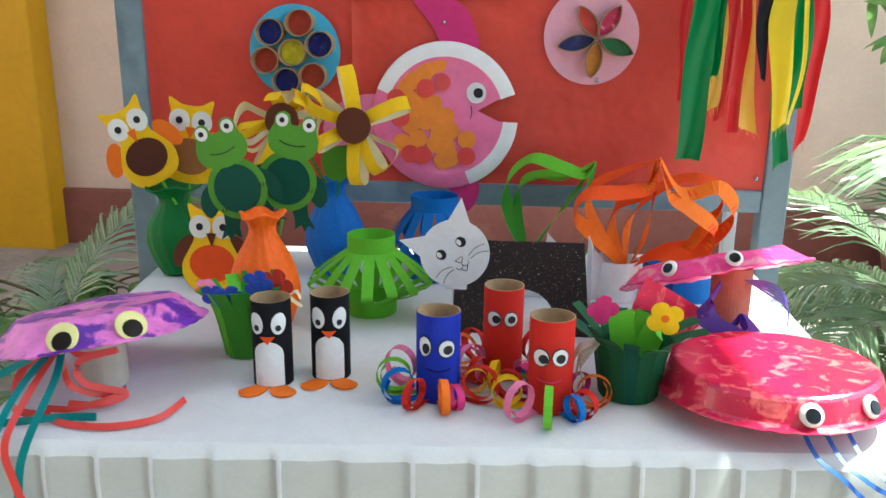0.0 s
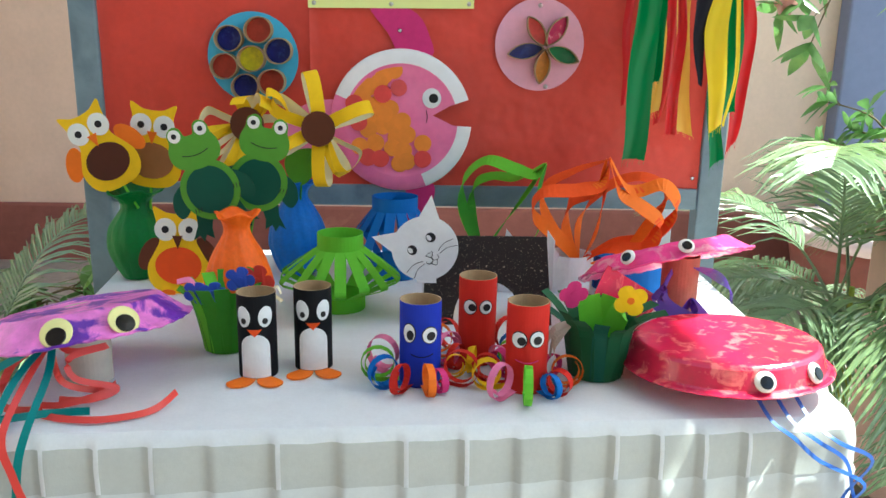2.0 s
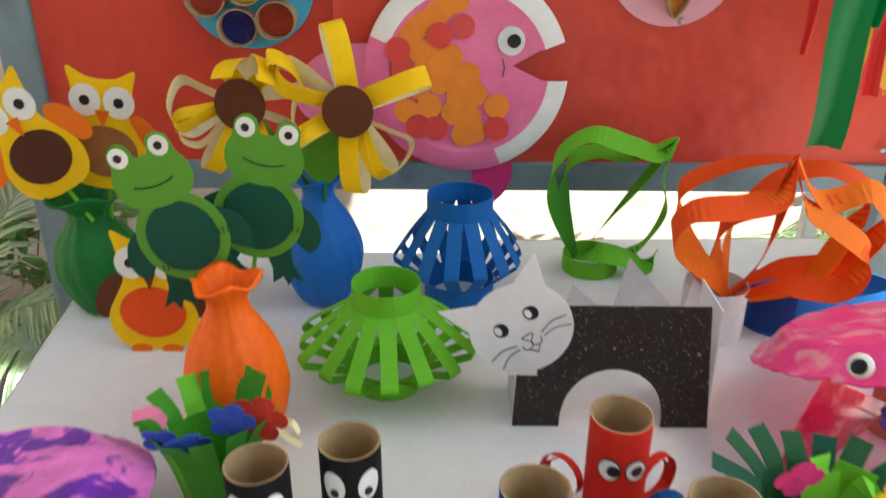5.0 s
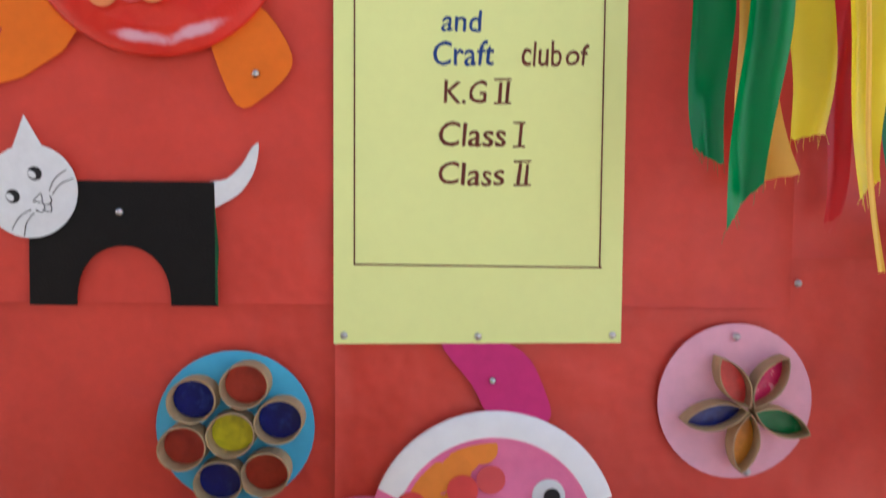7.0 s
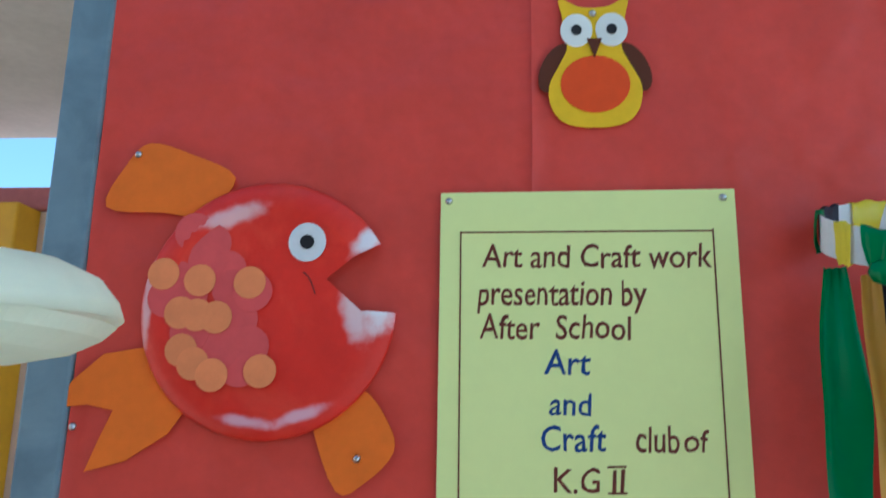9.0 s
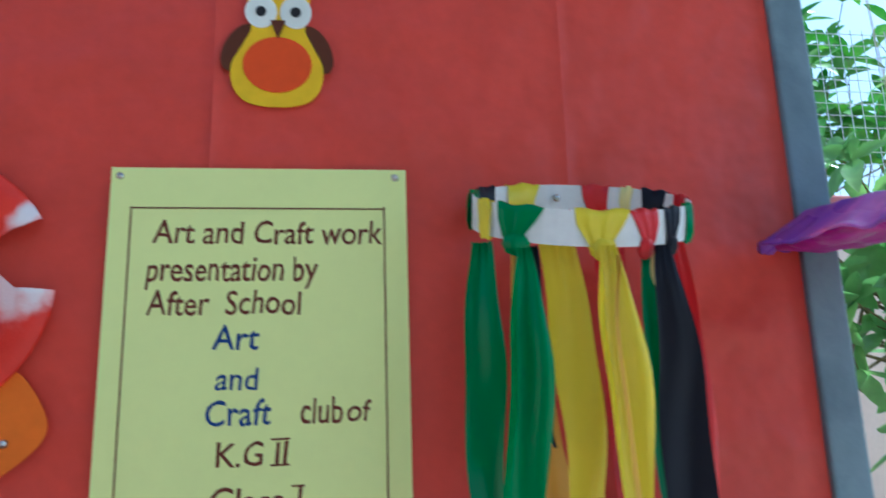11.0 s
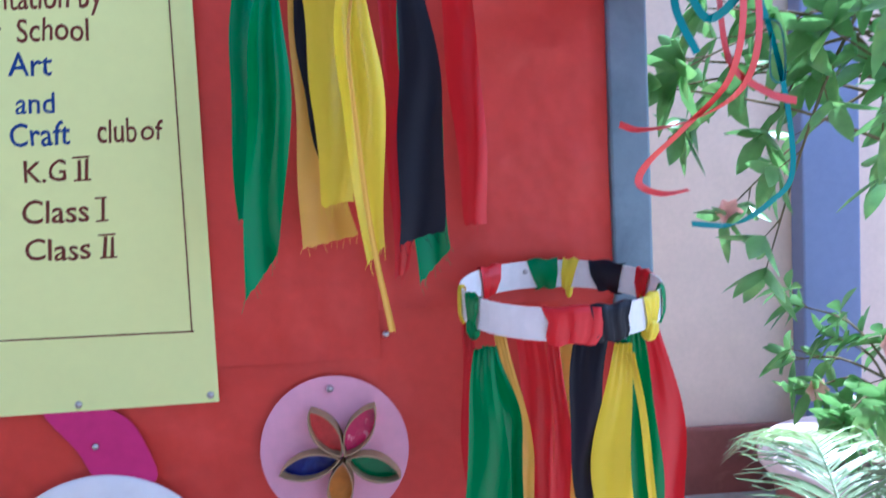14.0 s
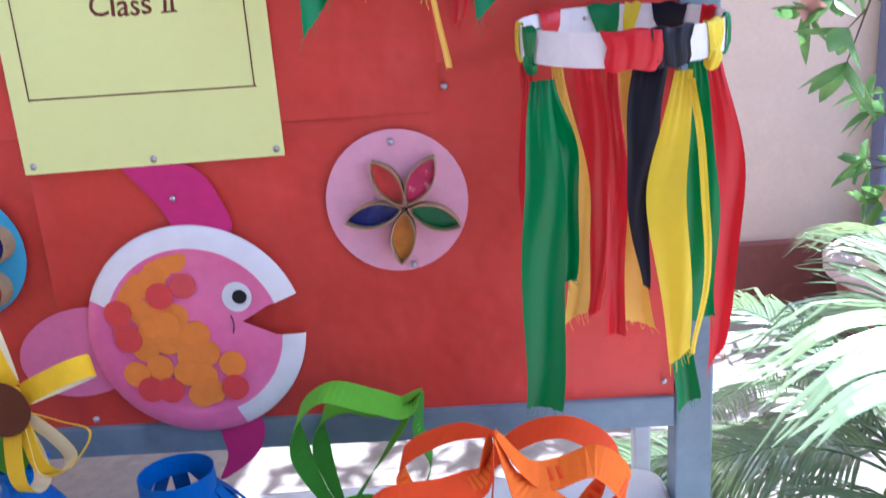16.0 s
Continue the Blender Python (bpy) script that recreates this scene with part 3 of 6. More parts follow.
def frog(at, label, head=0.036):
    f = thing("paper_frog", at, label, "paper frog", "paper frogs on sticks")
    part("stick", rod([Vector((0, 0.004, 0.0)), Vector((0, 0.003, -0.075))], 0.002), M["green"], f)
    for s in (-1, 1):
        arm = [(s * x, z) for x, z in [(p.x, p.y) for p in curve([(0.026, 0.018), (0.047, 0.008), (0.055, -0.012), (0.048, -0.026), (0.034, -0.018), (0.028, -0.004)], 4, True)]]
        part("arm", flat(arm, 0.0008, 0.0012), M["dark_green"], f, "dark green paper arm")
        leg = [(s * x, z) for x, z in ((0.008, -0.030), (0.030, -0.024), (0.034, -0.040), (0.046, -0.056), (0.036, -0.053), (0.033, -0.062), (0.027, -0.054), (0.019, -0.062), (0.017, -0.048))]
        part("leg", flat(leg, 0.0008, 0.0014), M["dark_green"], f)
    part("body", flat(ell(0, 0, 0.0385, 0.0395, 36), 0.001, 0.0), M["frog"], f)
    part("belly", flat(ell(0, 0, 0.030, 0.031, 32), 0.0008, -0.0013), M["dark_green"], f)
    outline = [(p.x, p.y) for p in curve([(0.0, 0.073), (0.006, 0.074), (0.009, 0.084), (0.017, 0.088), (0.0262, 0.082), (0.0276, 0.070), (head, 0.059), (head, 0.046), (0.025, 0.035), (0.010, 0.030), (0.0, 0.029)], 4)]
    part("head", flat(mirror(outline[1:-1]), 0.001, -0.0016), M["frog"], f)
    for s in (-1, 1):
        googly(f, s * 0.0176, 0.0768, 0.0080, -0.0029, pupil=0.42)
    sm = [Vector((x, -0.0031, 0.0470 + 12 * x * x)) for x in np.linspace(-0.017, 0.017, 13)]
    part("smile", rod(sm, 0.0006, 5), M["ink_black"], f)
    for x, z in ((0.030, -0.008), (-0.028, -0.024)):
        toes = bmesh.new()
        for k in range(3):
            rod([Vector((x + 0.004 * k, -0.0028, z)), Vector((x + 0.004 * k + 0.001, -0.0028, z + 0.006))], 0.0005, 4, toes)
        part("toe_marks", toes, M["ink_black"], f)
    return f


frog(pose(-0.2240, 1.0740, 0.931, 0, -19, 0), "green paper frog with dark green belly tilted on its stick", head=0.0325)
frog(pose(-0.1690, 1.1060, 0.936, 0, 11, 0), "green paper frog smiling, tucked behind the other", head=0.032)

CAT_R = 0.043


def cat_face(parent, at, ear_tip=0.0645):
    pts = []
    for deg in range(90, 450, 6):
        a = radians(deg)
        pts.append((deg, CAT_R * math.cos(a), CAT_R * math.sin(a) * 0.98))
    out = []
    for deg, x, z in pts:
        for ear in (132, 408):
            if abs(deg - ear) < 3.1:
                out.append((ear_tip * math.cos(radians(ear)), ear_tip * math.sin(radians(ear))))
        if not any(3.1 <= abs(deg - ear) < 16 for ear in (132, 408)) and not any(abs(deg - ear) < 3.1 for ear in (132, 408)):
            out.append((x, z))
    head = part("head", flat(out, 0.0008), M["white"], parent, "white paper cat head with drawn face", at=at)
    for s in (-1, 1):
        eye = part("eye", flat(ell(s * 0.0145, 0.008, 0.0062, 0.0066, 18), 0.0004, -0.0010), M["ink_black"], head)
        part("glint", flat(ell(s * 0.0145 - 0.0022, 0.009, 0.0028, 0.0042, 12), 0.0003, -0.0016), M["white"], eye)
    lines = bmesh.new()
    for a in ([(-0.005, -0.008), (0.005, -0.008), (0.0, -0.014), (-0.005, -0.008)], [(0, -0.014), (0.001, -0.019), (0.007, -0.020), (0.009, -0.015)],
              [(0, -0.014), (-0.001, -0.019), (-0.007, -0.020), (-0.009, -0.015)], [(-0.005, -0.020), (0.0, -0.026), (0.005, -0.020)],
              [(0.012, -0.012), (0.024, -0.008), (0.037, -0.010)], [(0.012, -0.016), (0.024, -0.015), (0.036, -0.020)],
              [(-0.012, -0.012), (-0.024, -0.009), (-0.037, -0.012)], [(-0.012, -0.016), (-0.023, -0.017), (-0.034, -0.024)]):
        rod([Vector((p.x, -0.0011, p.y)) for p in curve(a, 4)], 0.00045, 4, lines)
    part("drawn_lines", lines, M["ink_black"], head)


def arch_panel(w, h, aw, ah, lean=0.0):
    half = aw / 2
    pts = [(-w / 2, 0), (-half, 0)] + [(-half * math.cos(a), ah * math.sin(a) ** 0.8) for a in np.linspace(0.08, math.pi - 0.08, 22)] + [(half, 0), (w / 2, 0.0), (w / 2 - lean, h), (-w / 2 + lean * 0.4, h)]
    return pts


wall_cat = thing("paper_cat", pose(-0.3325, YB - 0.0055, 1.206), "black paper cat with white head and tail, pinned up", "paper cat", "paper cats")
part("body", flat(arch_panel(0.172, 0.114, 0.086, 0.055, 0.003), 0.001), M["black"], wall_cat)
part("tail", flat([(p.x, p.y) for p in curve([(0.076, 0.112), (0.094, 0.117), (0.108, 0.130), (0.117, 0.145), (0.1235, 0.149), (0.120, 0.126), (0.108, 0.106), (0.092, 0.095), (0.077, 0.090)], 4, True)], 0.0008, 0.0005), M["white"], wall_cat, "white paper tail")
part("torn_edge", flat([(0.0835, 0.004), (0.0862, 0.0), (0.0858, 0.030), (0.0870, 0.052), (0.0848, 0.078), (0.0830, 0.100), (0.0838, 0.060)], 0.0006, -0.0012), M["pot_green"], wall_cat, "ragged green edge")
cat_face(wall_cat, pose(-0.0825, -0.0014, 0.104, 0, -46, 0), 0.069)

table_cat = thing("paper_cat", pose(0.1360, 1.0580, TZ), "glittery black card cat with white head standing on the table", "paper cat", "paper cats")
part("body", flat(arch_panel(0.172, 0.121, 0.090, 0.060, 0.012), 0.0016), M["glitter"], table_cat, "black glitter card front with cut-out arch")
part("side", box(0.0845, 0.002, 0.0, 0.0857, 0.062, 0.115), M["white"], table_cat)
part("side", box(-0.0857, 0.002, 0.0, -0.0845, 0.062, 0.117), M["white"], table_cat)
cat_face(table_cat, pose(-0.083, -0.012, 0.106, 0, -36, 0), 0.070)
part("neck_tab", box(-0.093, -0.0115, 0.06, -0.068, -0.0018, 0.10), M["white"], table_cat)


def fish_plate(parent, r, apex, a0, a1, mats, index, label):
    """A paper plate with a wedge cut for the mouth; the plate's hollow faces the wall, its rim is fluted."""
    prof = [(r * 0.99, 0.001), (r, 0.004), (r * 0.985, 0.0065), (r * 0.90, 0.0095), (r * 0.80, 0.012), (r * 0.775, 0.0115), (r * 0.74, 0.0100)]
    n = 120
    bm = bmesh.new()
    rings = []
    for j in range(n + 1):
        a = radians(a1 + (360 - (a1 - a0)) * j / n)
        fl = 1 if j % 2 else -1
        rings.append([bm.verts.new((q * math.cos(a), -(z + 0.0005 * fl * (1 if 1 < k < 4 else 0)), q * math.sin(a))) for k, (q, z) in enumerate(prof)])
    c = bm.verts.new((apex[0], -0.0098, apex[1]))
    for j in range(n):
        for k in range(len(prof) - 1):
            f = bm.faces.new((rings[j][k], rings[j + 1][k], rings[j + 1][k + 1], rings[j][k + 1]))
            f.material_index = index(radians(a1 + (360 - (a1 - a0)) * (j + 0.5) / n), k)
        f = bm.faces.new((rings[j][-1], rings[j + 1][-1], c))
        f.material_index = 0
    p = part("plate", bm, mats, parent, label, smooth=True)
    return p


def tissue(parent, spots, m, r, y):
    for i, (x, z) in enumerate(spots):
        part("tissue_dot", flat(ell(x, z, r, r, 20), 0.0004, y - 0.00012 * i), M[m], parent)


# pink fish
pf = thing("paper_plate_fish", pose(0.010, YB - 0.0055, 0.9945), "pink painted paper plate fish with white rim and orange tissue scales", "paper fish", "paper plate fish")
R1 = 0.1165
part("fin", flat([(p.x, p.y) for p in curve([(-0.052, 0.182), (-0.012, 0.187), (0.026, 0.170), (0.044, 0.140), (0.050, 0.106), (0.000, 0.106), (-0.022, 0.140)], 4, True)], 0.0008, 0.0), M["magenta"], pf, "magenta paper fin")
part("fin", flat([(p.x, p.y) for p in curve([(0.010, -0.108), (0.052, -0.104), (0.056, -0.128), (0.040, -0.155), (0.000, -0.180), (0.012, -0.150)], 4, True)], 0.0008, 0.0), M["magenta"], pf)
part("tail", flat(ell(-0.128, -0.018, 0.072, 0.050, 30, 12), 0.0008, 0.0), M["pink"], pf, "round pink paper tail")
fish_plate(pf, R1, (0.052, 0.010), -4, 18, [M["fish_pink"], M["plate_white"]],
           lambda a, k: 1 if (k < 4 and (0.3 < a < 2.75 or 5.1 < a < 6.3 + 0.3)) else 0, "pink painted paper plate with a cut mouth")
rng = random.Random(4)
tissue(pf, [(-0.012, 0.082), (-0.028, 0.074), (-0.052, 0.055), (-0.064, 0.044), (-0.036, 0.062), (-0.050, 0.025), (-0.034, 0.032), (-0.018, 0.020), (-0.045, 0.004), (-0.030, -0.008), (-0.054, -0.014),
            (-0.014, -0.004), (0.002, 0.000), (-0.008, -0.026), (-0.042, -0.036), (0.010, -0.022), (-0.014, -0.044), (0.004, -0.048), (-0.002, -0.070), (0.010, -0.066), (0.036, -0.036), (-0.068, -0.042), (-0.028, 0.012)], "tissue_orange", 0.0145, -0.0102)
tissue(pf, [(-0.030, 0.044), (-0.077, 0.028), (-0.070, -0.002), (-0.055, -0.060), (-0.034, -0.062), (0.036, -0.062)], "tissue_red", 0.0145, -0.0135)
tissue(pf, [(-0.072, 0.008), (-0.004, 0.054)], "tissue_dull", 0.0135, -0.0132)
googly(pf, 0.050, 0.038, 0.0155, -0.0108, white="white", pupil=0.5, dx=0.003, black="ink_black")
part("drawn_mouth", rod([Vector((p.x, -0.0112, p.y)) for p in curve([(0.041, 0.018), (0.043, 0.008), (0.041, -0.002)], 4)], 0.0006, 5), M["ink_black"], pf)

def sprayed(name, base, second, spots):
    """Painted paper whose coat thins to bare stock in soft patches: (x, z, half width, half height, turn, how bare, colour)."""
    m = mat(name, base, rough=0.42, vary=0.08, scale=40, bump=0.2, second=second, mix=(0.5, 0.75), mscale=16.0)
    n, l = m.node_tree.nodes, m.node_tree.links
    b = n["Principled BSDF"]
    src = b.inputs["Base Color"].links[0].from_socket
    co = n.new("ShaderNodeTexCoord")
    for x, z, rx, rz, turn, bare, colour in spots:
        mp = n.new("ShaderNodeMapping")
        mp.vector_type = "TEXTURE"
        mp.inputs["Location"].default_value = (x, 0, z)
        mp.inputs["Rotation"].default_value = (0, -radians(turn), 0)
        mp.inputs["Scale"].default_value = (rx, 1, rz)
        l.new(co.outputs["Object"], mp.inputs[0])
        ln = n.new("ShaderNodeVectorMath")
        ln.operation = "LENGTH"
        l.new(mp.outputs[0], ln.inputs[0])
        rough_n = n.new("ShaderNodeTexNoise")
        rough_n.inputs["Scale"].default_value, rough_n.inputs["Detail"].default_value = 70.0, 5.0
        l.new(co.outputs["Object"], rough_n.inputs["Vector"])
        add = n.new("ShaderNodeMath")
        add.operation = "MULTIPLY_ADD"
        l.new(rough_n.outputs[0], add.inputs[0])
        add.inputs[1].default_value = 0.9
        l.new(ln.outputs["Value"], add.inputs[2])
        rg = n.new("ShaderNodeMapRange")
        rg.interpolation_type = "SMOOTHSTEP"
        rg.inputs[1].default_value, rg.inputs[2].default_value = 0.75, 1.55
        rg.inputs[3].default_value, rg.inputs[4].default_value = bare, 0.0
        l.new(add.outputs[0], rg.inputs[0])
        mx = n.new("ShaderNodeMix")
        mx.data_type = "RGBA"
        l.new(rg.outputs[0], mx.inputs[0])
        l.new(src, mx.inputs[6])
        mx.inputs[7].default_value = (*colour, 1)
        src = mx.outputs[2]
    l.new(src, b.inputs["Base Color"])
    return m


BARE, LILAC = lin(240, 232, 234), lin(226, 180, 196)
RED_COAT = sprayed("thin_red_coat", lin(218, 40, 24), lin(230, 66, 44), (
    (0.102, 0.000, 0.020, 0.026, 0, 0.95, BARE), (0.084, -0.006, 0.016, 0.034, 16, 0.7, BARE), (0.092, 0.062, 0.024, 0.012, 48, 0.95, BARE), (-0.034, 0.086, 0.040, 0.012, 16, 0.55, BARE),
    (-0.012, -0.102, 0.030, 0.0065, -7, 0.85, LILAC), (0.036, -0.096, 0.034, 0.0065, 20, 0.85, LILAC), (-0.112, 0.010, 0.006, 0.060, 0, 0.5, BARE)))

# red fish
rf = thing("paper_plate_fish", pose(-0.299, YB - 0.0055, 1.550), "red painted paper plate fish with orange fins and tissue scales", "paper fish", "paper plate fish")
R2 = 0.119
part("fin", flat([(p.x, p.y) for p in curve([(-0.166, 0.098), (-0.150, 0.140), (-0.128, 0.162), (-0.085, 0.150), (-0.040, 0.126), (-0.070, 0.090), (-0.110, 0.092)], 4, True)], 0.0008), M["orange"], rf, "orange paper fin")
part("fin", flat([(p.x, p.y) for p in curve([(0.046, -0.100), (0.070, -0.160), (0.096, -0.152), (0.120, -0.126), (0.114, -0.100), (0.090, -0.072), (0.056, -0.080)], 4, True)], 0.0008), M["orange"], rf)
part("tail", flat([(-0.110, -0.036), (-0.152, -0.043), (-0.180, -0.068), (-0.191, -0.092), (-0.162, -0.089), (-0.138, -0.094), (-0.148, -0.118), (-0.159, -0.148), (-0.122, -0.138), (-0.085, -0.114), (-0.064, -0.083), (-0.07, -0.048)], 0.0008), M["orange"], rf, "notched orange paper tail")


fish_plate(rf, R2, (0.055, 0.026), -2, 30, [RED_COAT], lambda a, k: 0, "red painted paper plate with a cut mouth")
tissue(rf, [(-0.072, 0.070), (-0.054, 0.059), (-0.038, 0.034), (-0.032, 0.016), (-0.057, 0.042), (-0.084, 0.024), (-0.024, -0.012), (-0.042, -0.016), (-0.012, -0.036), (-0.020, -0.054), (-0.040, -0.040), (-0.072, 0.010), (-0.092, 0.008), (-0.068, -0.024), (-0.012, 0.014)], "tissue_dull", 0.0185, -0.0105)
tissue(rf, [(-0.097, 0.030), (-0.062, 0.024), (-0.015, 0.022), (-0.078, -0.006), (-0.044, -0.010), (-0.062, -0.008), (-0.074, -0.040), (-0.062, -0.052), (-0.044, -0.062), (0.000, -0.058)], "tissue_amber", 0.0150, -0.0125)
googly(rf, 0.036, 0.060, 0.0175, -0.0112, white="white", pupil=0.38)
part("drawn_mouth", rod([Vector((p.x, -0.0115, p.y)) for p in curve([(0.034, 0.032), (0.040, 0.026), (0.046, 0.012)], 4)], 0.0006, 5), M["ink_black"], rf)


def walled(outline, depth, th, floor_y=0.0):
    """A short open tube standing on the board along a closed outline."""
    bm = bmesh.new()
    k = len(outline)
    cx, cz = sum(p[0] for p in outline) / k, sum(p[1] for p in outline) / k
    rows = []
    for x, z in outline:
        d = Vector((x - cx, z - cz)).normalized() * th
        rows.append([bm.verts.new(q) for q in ((x, floor_y, z), (x, floor_y - depth, z), (x - d.x, floor_y - depth, z - d.y), (x - d.x, floor_y, z - d.y))])
    for i in range(k):
        a, b = rows[i], rows[(i + 1) % k]
        for q in range(3):
            bm.faces.new((a[q], a[q + 1], b[q + 1], b[q]))
    return bm


fd = thing("flower_plaque", pose(-0.2315, YB - 0.0055, 1.093), "blue card disc with a flower of painted cardboard rings", "craft plaque", "flower plaques")
part("disc", flat(ell(0, 0, 0.0735, 0.072, 44), 0.0012), M["sky_card"], fd)
for x, z, m in ((-0.035, 0.029, "gloss_navy"), (0.0125, 0.043, "gloss_red"), (0.0435, 0.0105, "gloss_navy"), (0.031, -0.0385, "gloss_red"), (-0.0115, -0.0465, "gloss_navy"), (-0.044, -0.0145, "gloss_red"), (0.0, -0.002, "gloss_yellow")):
    o = ell(x, z, 0.0225, 0.0205, 26, 20)
    ring = part("ring", walled(o, 0.021, 0.0012, -0.0013), M["card"], fd)
    part("painted_middle", flat(ell(x, z, 0.0208, 0.0188, 24, 20), 0.004, -0.0014), M[m], ring)
pd = thing("flower_plaque", pose(0.2345, YB - 0.0055, 1.1205), "pale pink card disc with five painted cardboard petals", "craft plaque", "flower plaques")
part("disc", flat(ell(0, 0, 0.0725, 0.0735, 44), 0.0012), M["pale_pink"], pd)
for deg, m, ln in ((122, "gloss_coral", 0.054), (57, "gloss_pink", 0.056), (191, "gloss_navy", 0.060), (-22, "gloss_green", 0.056), (-98, "gloss_ochre", 0.056)):
    c, s = math.cos(radians(deg)), math.sin(radians(deg))

    def lens(scale):
        pts = []
        for i in range(24):
            t = i / 24
            u = 2 * t if t < 0.5 else 2 - 2 * t
            w = 0.0125 * math.sin(math.pi * u) ** 0.75 * (1 if t < 0.5 else -1)
            q = 0.5 + (u - 0.5) * scale
            pts.append((0.009 + c * (0.003 + ln * q) - s * w * scale, -0.004 + s * (0.003 + ln * q) + c * w * scale))
        return pts
    ring = part("petal_ring", walled(lens(1.0), 0.020, 0.0012, -0.0013), M["card"], pd)
    part("painted_middle", flat(lens(0.93), 0.005, -0.0014), M[m], ring)


# ---- ribbon crowns ----
def crown(at, label, r, tilt, wraps, h, squash=(1.0, 1.0, 1.0)):
    """A card ring with cloth wraps (angle, width, material, knotted below the ring or not)."""
    c = thing("ribbon_crown", at, label, "crown", "ribbon crowns")
    tm = Matrix.Diagonal((*squash, 1.0)) @ pose(0, 0, 0, tilt, 0, 0)

    def tilted(bm, place=Matrix()):
        bmesh.ops.transform(bm, matrix=tm @ place, verts=bm.verts)
        return bm
    part("band", tilted(tube(r, h, 0.0012, 48, -h / 2)), M["white"], c, "white card band")
    for deg, width, m, knot in wraps:
        # broad over the upper edge, drawn together below, with a few gathered creases
        w0, bm = width / r, bmesh.new()
        low = 0.42 if knot else 0.80
        prof = [(r + 0.0012, -h / 2 - 0.0022, low), (r + 0.0034, -h * 0.3, low + 0.12), (r + 0.0028, h * 0.1, 0.90), (r + 0.0022, h * 0.34, 1.04), (r + 0.0014, h / 2 + 0.0012, 1.12), (r - 0.0026, h / 2 + 0.0012, 1.12),
                (r - 0.0034, 0, 0.95), (r - 0.0026, -h / 2 - 0.001, 0.62), (r + 0.0012, -h / 2 - 0.0022, low)]
        rows = []
        for i in range(17):
            u = i / 16 - 0.5
            row = []
            for q, z, wide in prof:
                a = radians(deg) + u * w0 * wide + 0.03 * math.sin(z * 90 + deg)
                q2 = q + ((0.0011 * math.sin(u * 17 + deg + z * 60) + 0.0006 * math.sin(u * 34 + deg * 2)) * (1.3 - wide * 0.6) if q > r else 0)
                row.append(bm.verts.new((q2 * math.cos(a), q2 * math.sin(a), z + 0.0012 * math.sin(u * 9 + deg) * (abs(z) > h * 0.45))))
            rows.append(row)
        for a_, b_ in zip(rows, rows[1:]):
            for q in range(len(prof) - 1):
                bm.faces.new((a_[q], b_[q], b_[q + 1], a_[q + 1]))
        wrap = part("wrap", tilted(bm), M[m], c, smooth=True)
        if knot:
            a = radians(deg)
            bead = lathe([(0.0, 0.009), (width * 0.20, 0.0065), (width * 0.27, 0.0), (width * 0.22, -0.0065), (width * 0.10, -0.010), (0.0, -0.0105)], 18,
                         wob=lambda b, q, z: (q * (1 + 0.18 * math.sin(5 * b + deg)), z))
            part("knot", tilted(bead, pose((r + 0.001) * math.cos(a), (r + 0.001) * math.sin(a), -h / 2 - 0.001, 0, 14, deg)), M[m], wrap, smooth=True)
    return c


def ribbon(c, m, top, mid, bot, widths, end=0.0, folds=1.0, turn=0.0, ragged=0.003):
    """A satin ribbon hung from a crown: three places in the world, its widths there, the slant of its cut end."""
    origin = c.matrix_basis.translation
    rr = random.Random(int(abs(top[0]) * 9000 + abs(bot[2]) * 700 + widths[1] * 30000))
    ph = rr.random() * 6
    path = curve([Vector(p) - origin for p in (top, mid, bot)], 15)
    wid = curve([Vector((w, 0, 0)) for w in widths], 15)
    k, cols = len(path) - 1, 13
    bm, rows = bmesh.new(), []
    for j, p in enumerate(path):
        t = j / k
        w = max(wid[j].x, 0.002)
        tw = radians(turn) * t + 0.22 * math.sin(t * 2.6 + ph) * t
        slack = w / max(widths)
        row = []
        for q in range(cols):
            u = q / (cols - 1) - 0.5
            d = w * u
            gather = 0.0030 * math.exp(-t * 9) * math.cos(u * 22 + ph)
            soft = 0.20 * w * math.cos(u * 3.1 * folds + ph * 0.4 + 0.9 * math.sin(t * 3 + ph)) * (0.35 + 0.65 * slack) + 0.05 * w * math.sin(u * 7 + t * 6 + ph)
            wave = 0.0022 * math.sin(t * 9 + ph)
            lip = max(0.0, (t - 0.86) / 0.14)
            row.append(bm.verts.new((p.x + d * math.cos(tw) + 0.0012 * math.sin(t * 13 + ph), p.y + gather + soft + wave + d * math.sin(tw) * 0.8, p.z + end * u * lip + ragged * lip * noise.noise((u * 9, ph, 3)))))
        rows.append(row)
    for a_, b_ in zip(rows, rows[1:]):
        for q in range(cols - 1):
            bm.faces.new((a_[q], a_[q + 1], b_[q + 1], b_[q]))
    ends = [v.co.copy() for v in rows[-1]]
    tail = part("ribbon", bm, M[m], c, smooth=True)
    if min(widths[1:]) > 0.012:
        fr = bmesh.new()
        for q in range(9):
            b0 = ends[(q * (cols - 1)) // 8] + Vector((0, 0, 0.002))
            rod([b0, b0 + Vector((rr.uniform(-0.005, 0.005), 0, -0.005 - 0.009 * rr.random()))], 0.00022, 3, fr)
        part("frayed_threads", fr, M[m], tail)


